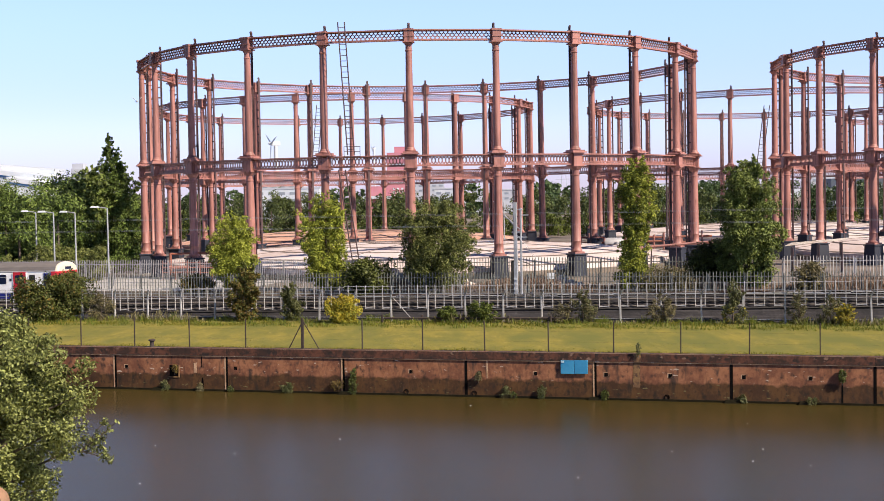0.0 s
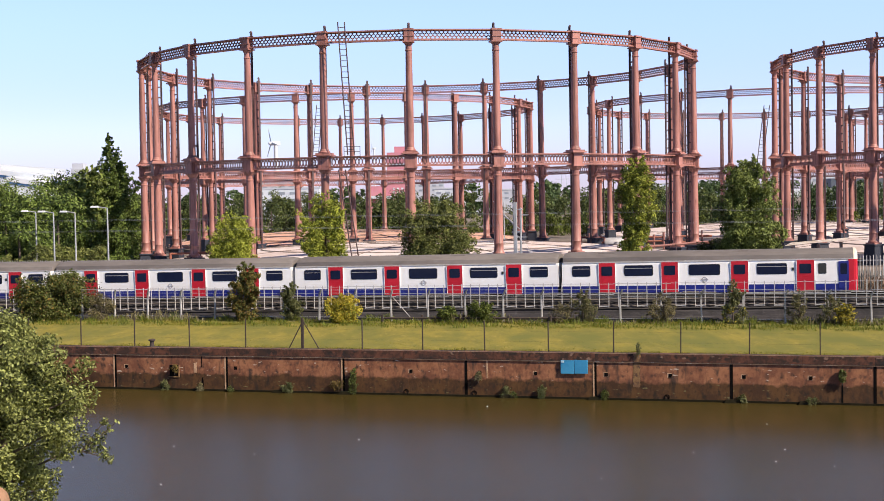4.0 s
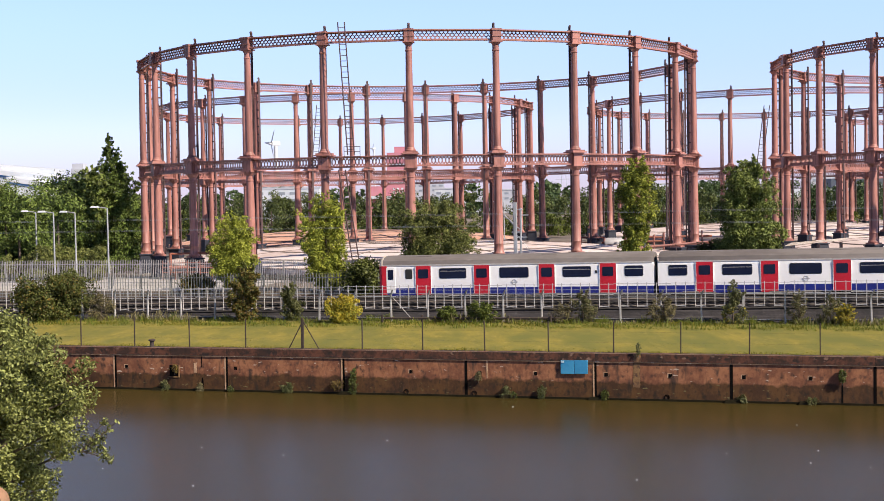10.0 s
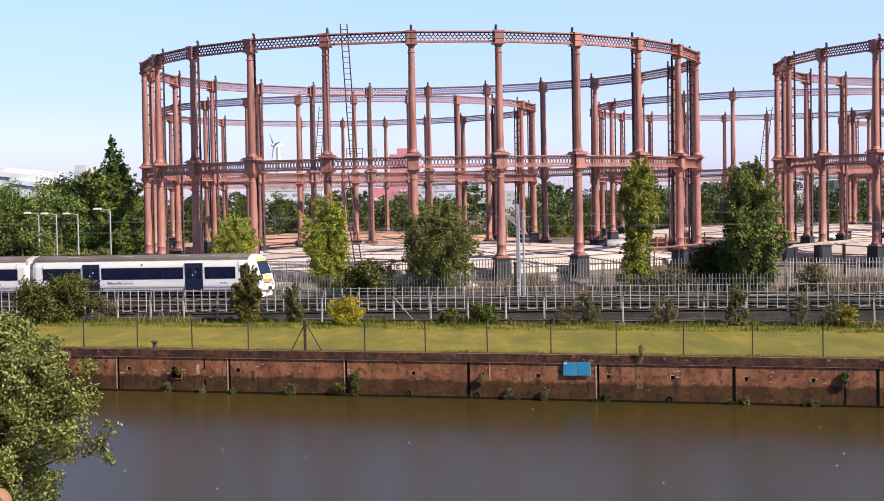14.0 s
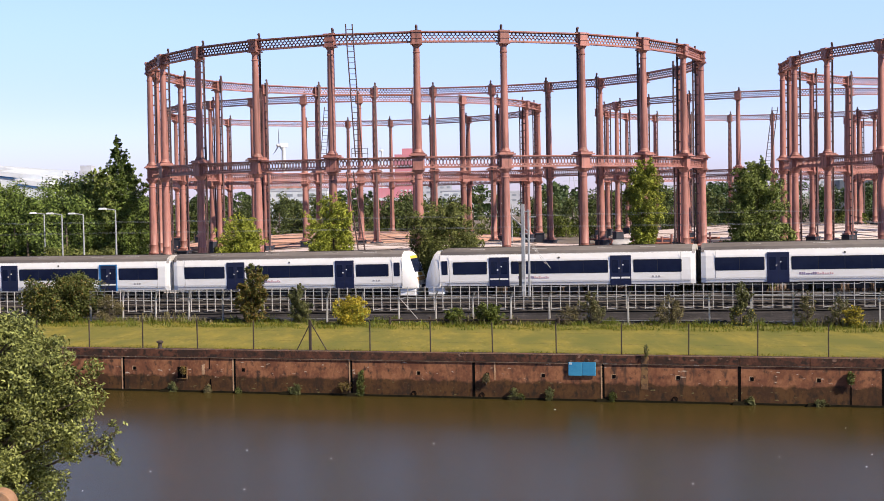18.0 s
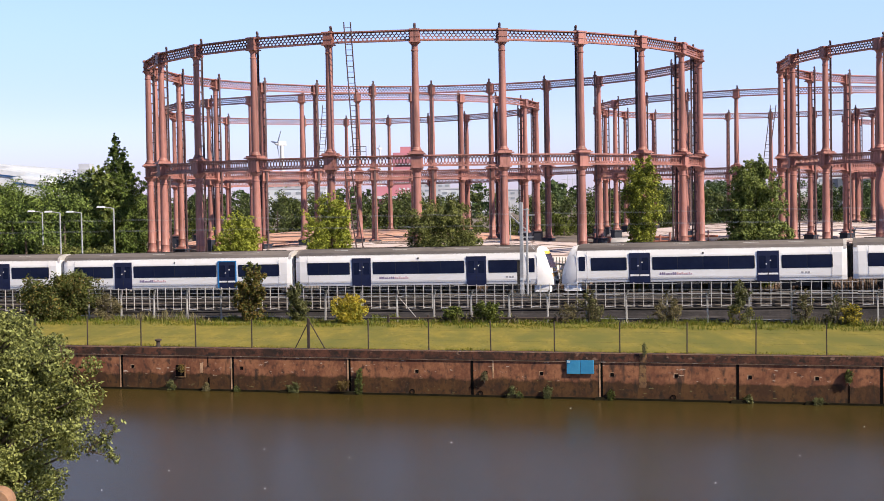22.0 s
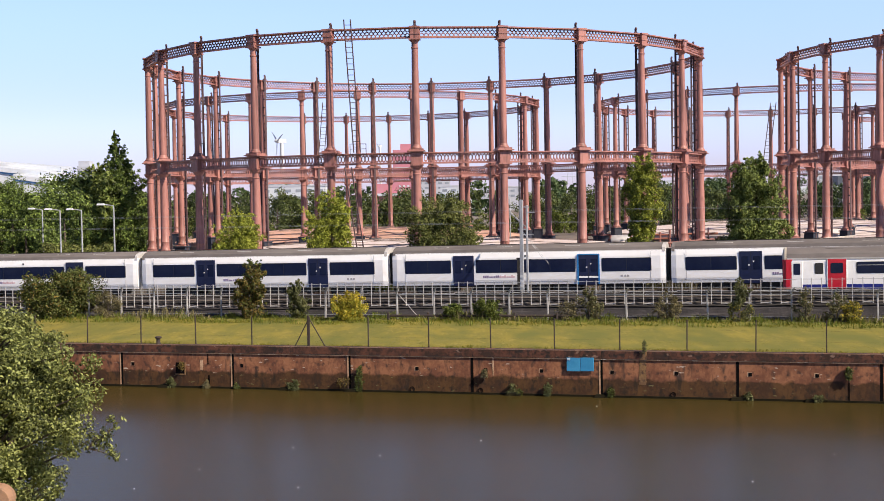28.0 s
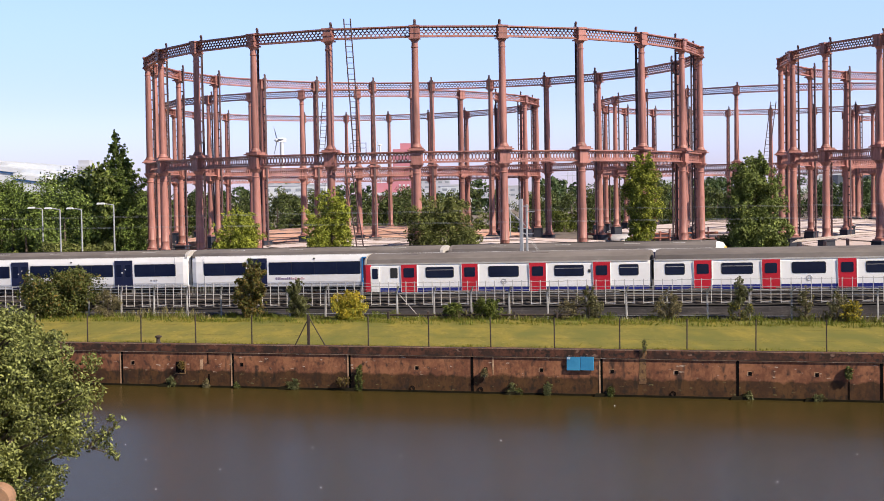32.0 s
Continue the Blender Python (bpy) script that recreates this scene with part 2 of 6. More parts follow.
T_NAVY = surf("navy_door_paint", (0.008, 0.012, 0.045), (0.011, 0.016, 0.055), 0.8, 0.3)
T_BRIGHT = surf("bright_blue_door_edge", (0.02, 0.20, 0.50), (0.02, 0.17, 0.44), 1, 0.4)
T_ROOF = surf("sooty_grey_roof", (0.165, 0.145, 0.138), (0.115, 0.10, 0.096), 0.6, 0.75, 0, 0, 7, (0.22, 0.19, 0.18), 0.34, streak=(0.4, 1, 1))
T_ROOF_W = surf("pale_grey_cab_roof", (0.5, 0.48, 0.47), (0.38, 0.36, 0.35), 0.8, 0.6)
T_UNDER = surf("black_underframe", (0.02, 0.018, 0.018), (0.04, 0.034, 0.03), 1.5, 0.8)
T_YELLOW = surf("yellow_warning_panel", (0.80, 0.52, 0.07), (0.72, 0.46, 0.06), 1, 0.4)
T_CREAM = surf("cream_end_paint", (0.62, 0.55, 0.45), (0.54, 0.47, 0.38), 1.0, 0.45)
T_OCHRE = surf("dull_ochre_gangway_panel", (0.42, 0.27, 0.10), (0.30, 0.19, 0.08), 1.5, 0.6)
T_GLASS = surf("dark_carriage_glass", (0.009, 0.014, 0.040), (0.014, 0.020, 0.050), 0.7, 0.08, 0, 0, 5, spec=0.2)
T_FRAME = surf("black_window_rubber", (0.02, 0.02, 0.022), (0.03, 0.03, 0.03), 1, 0.6)
T_MARK = surf("faded_pink_marking", (0.62, 0.40, 0.42), (0.66, 0.48, 0.50), 3, 0.5)
T_MARK_DARK = surf("dark_violet_marking", (0.22, 0.17, 0.28), (0.34, 0.28, 0.38), 3, 0.5)
T_GREY = surf("grey_marking", (0.35, 0.34, 0.36), (0.4, 0.39, 0.4), 3, 0.5)
FAR_WHITE = surf("white_roof_sheeting", (0.55, 0.58, 0.63), (0.42, 0.47, 0.54), 0.05, 0.6)
FAR_BLUE = surf("blue_fascia", (0.10, 0.24, 0.48), (0.13, 0.28, 0.50), 0.1, 0.6)
# distance haze is mixed into the base colour of this grey and red
FAR_GREY = surf("haze_lightened_grey_cladding", (0.43, 0.45, 0.51), (0.37, 0.39, 0.45), 0.1, 0.7)
FAR_RED = surf("haze_paled_red_cladding", (0.48, 0.17, 0.22), (0.44, 0.20, 0.24), 0.1, 0.7)
FAR_DARK = surf("dark_facade", (0.06, 0.075, 0.10), (0.09, 0.10, 0.12), 0.1, 0.5)
FAR_PANE = surf("hazy_window", (0.20, 0.23, 0.28), (0.26, 0.29, 0.33), 0.1, 0.4)
TURB = surf("white_turbine_paint", (0.55, 0.57, 0.6), (0.5, 0.52, 0.55), 0.2, 0.4)
DEBRIS = surf("pale_rubble", (0.6, 0.55, 0.5), (0.42, 0.33, 0.28), 1, 0.9, 0, 0, 6, island=0.25)
ORANGE = surf("rusty_red_barrier", (0.30, 0.10, 0.06), (0.2, 0.07, 0.05), 1, 0.7)
L_MID = leafy("mid_green_leaves", (0.02, 0.034, 0.007), (0.18, 0.215, 0.045))
L_LIME = leafy("yellow_green_leaves", (0.085, 0.105, 0.014), (0.42, 0.455, 0.068))
L_DEEP = leafy("deep_green_leaves", (0.010, 0.020, 0.006), (0.25, 0.305, 0.075), 0.14)
L_BRAMBLE = leafy("dark_bramble_leaves", (0.007, 0.011, 0.004), (0.13, 0.15, 0.036), 0.10)
L_WOOD = leafy("woodland_leaves", (0.008, 0.017, 0.007), (0.20, 0.275, 0.058), 0.12)
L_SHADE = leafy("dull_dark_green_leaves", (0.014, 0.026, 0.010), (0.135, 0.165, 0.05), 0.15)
L_OLIVE = leafy("olive_leaves", (0.05, 0.058, 0.022), (0.17, 0.175, 0.07))
L_GORSE = leafy("yellow_blossom", (0.18, 0.15, 0.015), (0.56, 0.45, 0.05))
L_RUST = leafy("reddish_leaves", (0.07, 0.05, 0.015), (0.24, 0.17, 0.045))
L_GREY = leafy("grey_green_stems", (0.075, 0.068, 0.030), (0.24, 0.205, 0.105))
L_BUSH = leafy("small_olive_green_leaves", (0.010, 0.016, 0.004), (0.32, 0.35, 0.11), 0.2)
L_SCRUB = leafy("pale_scrub_leaves", (0.03, 0.04, 0.010), (0.235, 0.255, 0.075), 0.2)
L_VERGE = leafy("long_green_grass", (0.045, 0.068, 0.010), (0.20, 0.225, 0.035), 0.3)
L_FAR = leafy("hazy_far_leaves", (0.03, 0.055, 0.02), (0.085, 0.125, 0.045), 0.2)
L_STRAW = leafy("dry_pinkish_weeds", (0.13, 0.085, 0.06), (0.35, 0.25, 0.19))
L_GRASS = leafy("grass_blades", (0.095, 0.108, 0.011), (0.21, 0.19, 0.024), 0.35)


def water_material():
    m = surf("brown_river_water", (0.046, 0.0335, 0.009), (0.040, 0.030, 0.009), 0.05, 0.27)
    nt, ns = m.node_tree, m.node_tree.nodes
    p = ns["Principled BSDF"]
    p.inputs["IOR"].default_value, p.inputs["Specular IOR Level"].default_value = 1.33, 0.30
    co, mp = ns.new("ShaderNodeTexCoord"), ns.new("ShaderNodeMapping")
    mp.inputs["Scale"].default_value = (1.0, 1.2, 1)
    nt.links.new(co.outputs["Object"], mp.inputs[0])
    n1, n2 = ns.new("ShaderNodeTexNoise"), ns.new("ShaderNodeTexNoise")
    n1.inputs["Scale"].default_value, n1.inputs["Detail"].default_value = 2.2, 4
    n2.inputs["Scale"].default_value = 0.05
    nt.links.new(mp.outputs[0], n1.inputs[0])
    nt.links.new(co.outputs["Object"], n2.inputs[0])
    mu = ns.new("ShaderNodeMath")
    mu.operation = "MULTIPLY"
    nt.links.new(n1.outputs[0], mu.inputs[0])
    nt.links.new(n2.outputs[0], mu.inputs[1])
    bp = ns.new("ShaderNodeBump")
    bp.inputs["Strength"].default_value, bp.inputs["Distance"].default_value = 0.28, 0.07
    nt.links.new(mu.outputs[0], bp.inputs["Height"])
    nt.links.new(bp.outputs[0], p.inputs["Normal"])
    return m


WATER = water_material()


# ---- mesh helpers ----
class Geo:
    """Gathers vertices and faces of one mesh."""

    def __init__(self):
        self.v, self.f = [], []

    def add(self, verts, faces):
        n = len(self.v)
        self.v.extend(tuple(p) for p in verts)
        self.f.extend(tuple(i + n for i in q) for q in faces)
        return self

    def box(self, x, y, z, sx, sy, sz, rz=0.0, taper=1.0, edge=0.0):
        """A block on z, with its top narrowed by taper and its upright edges and top rim chamfered by edge."""
        c, s = math.cos(rz), math.sin(rz)
        def ring(k, zz, e):
            hx, hy = sx / 2 * k, sy / 2 * k
            pts = [(-hx, -hy), (hx, -hy), (hx, hy), (-hx, hy)] if not edge else [
                (-hx + e, -hy), (hx - e, -hy), (hx, -hy + e), (hx, hy - e), (hx - e, hy), (-hx + e, hy), (-hx, hy - e), (-hx, -hy + e)]
            return [(x + a * c - b * s, y + a * s + b * c, zz) for a, b in pts]
        if edge:
            return self.loft([ring(1, z, edge), ring(taper, z + sz - edge, edge), ring(taper * (1 - 2 * edge / max(sx, sy)), z + sz, edge)])
        return self.loft([ring(1, z, 0), ring(taper, z + sz, 0)])

    def loft(self, rings, closed=True, caps=True):
        n, m = len(self.v), len(rings[0])
        for r in rings:
            self.v.extend(tuple(p) for p in r)
        for i in range(len(rings) - 1):
            for j in range(m if closed else m - 1):
                k = (j + 1) % m
                self.f.append((n + i * m + j, n + i * m + k, n + (i + 1) * m + k, n + (i + 1) * m + j))
        if caps and closed:
            self.f.append(tuple(n + j for j in reversed(range(m))))
            self.f.append(tuple(n + (len(rings) - 1) * m + j for j in range(m)))
        return self

    def lathe(self, profile, x=0.0, y=0.0, n=12):
        return self.loft([[(x + r * math.cos(2 * math.pi * j / n), y + r * math.sin(2 * math.pi * j / n), z) for j in range(n)] for r, z in profile])

    def tube(self, a, b, r0, r1=None, n=6):
        a, b = Vector(a), Vector(b)
        r1 = r0 if r1 is None else r1
        d = (b - a).normalized()
        e = d.orthogonal().normalized()
        g = d.cross(e)
        return self.loft([[c + (e * math.cos(2 * math.pi * j / n) + g * math.sin(2 * math.pi * j / n)) * r for j in range(n)] for c, r in ((a, r0), (b, r1))])

    def mesh(self, name, mat, smooth=False):
        me = bpy.data.meshes.new(name)
        me.from_pydata(self.v, [], self.f)
        me.materials.append(mat)
        if smooth:
            me.polygons.foreach_set("use_smooth", [True] * len(me.polygons))
            me.set_sharp_from_angle(angle=radians(38))
        me.update()
        return me


def part(name, geo, mat, parent, label="", smooth=False, at=None):
    """Links a mesh as one part under a thing or a part. geo: a Geo, or a mesh that several parts share."""
    me = geo if isinstance(geo, bpy.types.Mesh) else geo.mesh(name, mat, smooth)
    ob = new(name, me)
    ob.parent = parent
    if at is not None:
        ob.matrix_basis = at
    if label:
        ob["label"] = label
    return ob


def thing(name, m, label, category, group="", kind=""):
    ob = new(name)
    ob.matrix_basis = m
    ob.empty_display_size = 0.2
    return tagged(ob, label, category, group, kind)


def solid(name, geo, mat, m, label, category, group="", kind="", smooth=False):
    ob = new(name, geo if isinstance(geo, bpy.types.Mesh) else geo.mesh(name, mat, smooth))
    ob.matrix_basis = m
    return tagged(ob, label, category, group, kind)


# ---- plan ----
K, G = radians(15.13), 0.0102          # the railway's turn against the picture plane, and its gradient
KW = radians(15.73)                    # the river wall's turn
WATER_Z, WALL_D = -2.17, 64.11


def on_track(s, d, z=0.0):
    return Vector((s * math.cos(K) + d * math.sin(K), -s * math.sin(K) + d * math.cos(K), z))


def on_wall(s, d, z=0.0):
    return Vector((s * math.cos(KW) + d * math.sin(KW), -s * math.sin(KW) + d * math.cos(KW), z))


def rail_z(s):
    return 0.58 + G * max(-75.0, min(30.0, s))


def track_pose(s, d, z=0.0):
    return Matrix.Translation(on_track(s, d, z)) @ pose(0, 0, 0, 0, 0, -math.degrees(K))


def wall_pose(s, d, z=0.0):
    return Matrix.Translation(on_wall(s, d, z)) @ pose(0, 0, 0, 0, 0, -math.degrees(KW))


# ---- ground, river, wall ----
def ground():
    g = Geo()
    for (d0, z0), (d1, z1) in (((64.3, -0.02), (66, 0.03)), ((66, 0.03), (79.6, 0.10))):
        ss = [-900, -300, -120] + list(range(-80, 41, 4)) + [120, 300, 900]
        n = len(g.v)
        for s in ss:
            g.v += [tuple(on_wall(s, d0, z0)), tuple(on_wall(s, d1, z1) if d1 < 70 else on_track(s, 79.95, z1))]
        g.f += [(n + 2 * i, n + 2 * i + 2, n + 2 * i + 3, n + 2 * i + 1) for i in range(len(ss) - 1)]
    solid("grass_bank", g, GRASS_SOIL, Matrix(), "mown yellow-green grass strip behind the river wall", "grass", kind="structure")
    g = Geo()
    for d0, d1, z0, z1 in ((80.0, 105.4, -1.2, -1.2), (105.4, 105.5, -1.2, 0.12), (105.5, 400, 0.12, 0.15), (400, 4500, 0.15, 0.15)):
        w = 900 if d1 < 300 else 3500
        g.add([on_track(-w, d0, z0), on_track(w, d0, z0), on_track(w, d1, z1), on_track(-w, d1, z1)], [(0, 1, 2, 3)])
    solid("ground", g, YARD, Matrix(), "dusty pale ground of the gasworks yard", "ground", kind="structure")
    g = Geo()
    g.loft([[on_track(-127 + 5 * i, d, z) for d, z in ((106.2, 0.10), (106.3, 0.15), (126.0, 0.16), (126.1, 0.10))] for i in range(17)], closed=False)
    solid("service_road", g, ROAD, Matrix(), "pale concrete service road beside the wood", "road", kind="structure")
    g = Geo()
    g.add([on_wall(-900, -900, -0.6), on_wall(900, -900, -0.6), on_wall(900, 30, -0.6), on_wall(-900, 30, -0.6)], [(0, 1, 2, 3)])
    g.add([on_wall(-900, 30, -0.6), on_wall(900, 30, -0.6), on_wall(900, 30.6, -4), on_wall(-900, 30.6, -4)], [(0, 1, 2, 3)])
    solid("near_bank", g, GRASS_SOIL, Matrix(), "grassy near bank of the river", "ground", kind="structure")
    g = Geo()
    g.add([on_wall(-900, 29, 0), on_wall(900, 29, 0), on_wall(900, 64.5, 0), on_wall(-900, 64.5, 0)], [(0, 1, 2, 3)])
    solid("water", g, WATER, Matrix.Translation((0, 0, WATER_Z)), "still brown river water with faint ripples", "water", kind="structure")


def river_wall():
    length, s0 = 6.30, -35.85
    root = thing("wall_river", wall_pose(0, WALL_D), "rust-stained brown concrete river wall with panel joints and coping", "wall", kind="structure")
    rnd = random.Random(5)
    body = Geo().box(0, 0.3, -3.6, length - 0.13, 0.6, 3.25)
    cope = Geo()
    for i in range(2):
        cope.box(-length / 4 + i * length / 2, 0.28, -0.35, length / 2 - 0.003, 0.68, 0.37, edge=0.012)
    lip = Geo()
    for i in range(2):
        lip.box(-length / 4 + i * length / 2, 0.05, -0.395, length / 2 - 0.01, 0.20, 0.045)
        lip.box(-length / 4 + i * length / 2, -0.01, 0.012, length / 2 - 0.02, 0.09, 0.02)
    ml = lip.mesh("coping_lip", CREST)
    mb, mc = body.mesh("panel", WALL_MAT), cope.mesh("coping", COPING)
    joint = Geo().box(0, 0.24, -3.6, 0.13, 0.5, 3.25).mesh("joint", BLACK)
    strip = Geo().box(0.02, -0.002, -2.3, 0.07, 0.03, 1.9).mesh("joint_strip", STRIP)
    # a flat black plate paints in the dark of each drain hole
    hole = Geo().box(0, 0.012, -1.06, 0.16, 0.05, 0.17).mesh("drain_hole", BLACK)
    surround = Geo().box(-0.03, 0.012, -1.07, 0.24, 0.034, 0.21, taper=0.8).mesh("drain_surround", STRIP)
    for i in range(-16, 15):
        x = s0 + i * length
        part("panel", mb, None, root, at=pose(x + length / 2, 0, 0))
        part("coping", mc, None, root, at=pose(x + length / 2, 0, 0.01 * rnd.random()))
        part("coping_lip", ml, None, root, at=pose(x + length / 2, 0, 0))
        part("joint", joint, None, root, at=pose(x, 0, 0))
        if i < 3 or i % 3 == 1:
            part("joint_strip", strip, None, root, at=pose(x - 0.1, 0, 0))
        if -2 < i < 9:
            for k in (0.09, 0.55):
                if rnd.random() < 0.85:
                    hx = x + length * (k + rnd.uniform(-0.02, 0.02))
                    if rnd.random() < 0.7:
                        part("drain_surround", surround, None, root, at=pose(hx, 0, 0))
                    part("drain_hole", hole, None, root, at=pose(hx, 0, 0))
    # pale stain bands and a broad ochre stain
    for x, w, z0, z1, y, mat in ((-8.7, 0.34, -1.55, -0.36, -0.006, OCHRE), (-8.66, 0.34, -0.36, 0.015, -0.066, OCHRE), (-31.3, 0.16, -1.25, -0.75, -0.006, STRIP), (-15.9, 0.07, -1.24, -0.4, -0.006, STRIP)):
        n = 9
        rows = []
        for i in range(n):
            z, a, b = z0 + (z1 - z0) * i / (n - 1), w / 2 * rnd.uniform(0.85, 1.1), w / 2 * rnd.uniform(0.85, 1.1)
            rows.append([(x - a, y + 0.004, z), (x + b, y + 0.004, z), (x + b, y - 0.004, z), (x - a, y - 0.004, z)])
        part("stain", Geo().loft(rows), mat, root)
    # a broken-out recess, a crack and low outfalls: black pieces carry their inner shade
    part("recess", Geo().box(-32.5, 0.02, -1.45, 0.50, 0.06, 0.58), BLACK, root, "flat black plate for the shade inside a broken-out recess")
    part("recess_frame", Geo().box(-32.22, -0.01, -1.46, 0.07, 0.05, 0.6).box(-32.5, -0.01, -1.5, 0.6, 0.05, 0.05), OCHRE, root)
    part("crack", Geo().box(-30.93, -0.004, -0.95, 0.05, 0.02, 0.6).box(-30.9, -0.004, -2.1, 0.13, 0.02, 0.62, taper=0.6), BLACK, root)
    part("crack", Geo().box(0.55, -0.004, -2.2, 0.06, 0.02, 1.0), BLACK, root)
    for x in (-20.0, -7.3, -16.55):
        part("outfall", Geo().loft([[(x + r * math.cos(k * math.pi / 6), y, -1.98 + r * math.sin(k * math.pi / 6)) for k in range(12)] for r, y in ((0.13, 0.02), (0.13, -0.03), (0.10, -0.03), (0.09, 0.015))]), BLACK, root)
    part("tide_line", Geo().box(-10, 0.285, -2.4, 160, 0.66, 0.33, edge=0.03), TIDE, root, "black-green wet weed line at the water")
    # fallen concrete, ledges at the water line; their black colour holds the shade on them
    for x in (-33, -26.3, -22.8, -14.6, -10.3, -4, -0.7):
        g = Geo()
        g.box(x - 0.3, -0.1, -2.3, 0.9, 0.3, 0.28, rz=0.1, taper=0.7)
        part("ledge", g, TIDE, root)


def blue_board():
    b = thing("blue_board", wall_pose(-11.64, WALL_D - 0.07, -0.95), "faded blue sheet board cracked across, fixed on the river wall", "sign")
    for k, (x, w, z) in enumerate(((-0.33, 0.64, 0.0), (0.33, 0.64, 0.012))):
        part("board_half", Geo().box(x, 0, z, w, 0.045, 0.64, edge=0.008), SIGN_BLUE, b)
    part("white_patch", Geo().box(-0.55, -0.03, 0.52, 0.14, 0.02, 0.10), SIGN_WHITE, b)
    for x in (-0.5, 0.5):
        part("batten", Geo().box(x, 0.035, 0.02, 0.06, 0.05, 0.6), POST_BROWN, b)


def bollard():
    b = thing("mooring_bollard", wall_pose(-33.9, WALL_D + 0.35, 0.0), "small rusty iron mooring bollard on the river wall", "bollard")
    part("post", Geo().lathe([(0.16, 0), (0.13, 0.06), (0.10, 0.12), (0.10, 0.3)], n=12), POST_BROWN, b, smooth=True)
    part("cap", Geo().lathe([(0.10, 0.3), (0.18, 0.34), (0.18, 0.4), (0.08, 0.44)], n=12), POST_BROWN, b, smooth=True)


def riverside_fence():
    f = thing("riverside_fence", wall_pose(0, WALL_D + 0.45), "thin rusty angle posts of a wire fence along the river wall", "fence", kind="structure")
    me = Geo().box(0, 0, 0, 0.055, 0.055, 1.5, edge=0.008).mesh("post", POST_BROWN)
    for i in range(-30, 25):
        part("post", me, None, f, at=pose(-0.41 + 3.14 * i, 0, 0, 0, random.uniform(-0.8, 0.8), 0))
    x = -0.41 - 3.14 * 8
    part("brace", Geo().tube((x, 0, 1.42), (x - 0.78, 0, 0), 0.03), POST_BROWN, f)
    part("brace", Geo().tube((x, 0, 1.42), (x + 0.85, 0, 0), 0.03), POST_BROWN, f)
    part("strainer_post", Geo().box(x - 0.05, 0, 0, 0.1, 0.1, 1.56), POST_BROWN, f)
    for z in (0.5, 1.0, 1.45):
        part("wire", Geo().tube((-90, 0, z), (75, 0, z), 0.0015, n=3), POST_BROWN, f)


# ---- railway ----
LOWER = 0.23          # the two far tracks lie a little lower
TRACKS = {"near": 82.85 + 1.42, "second": 86.98 + 1.42, "third": 97.59 + 1.40, "far": 101.69 + 1.40}


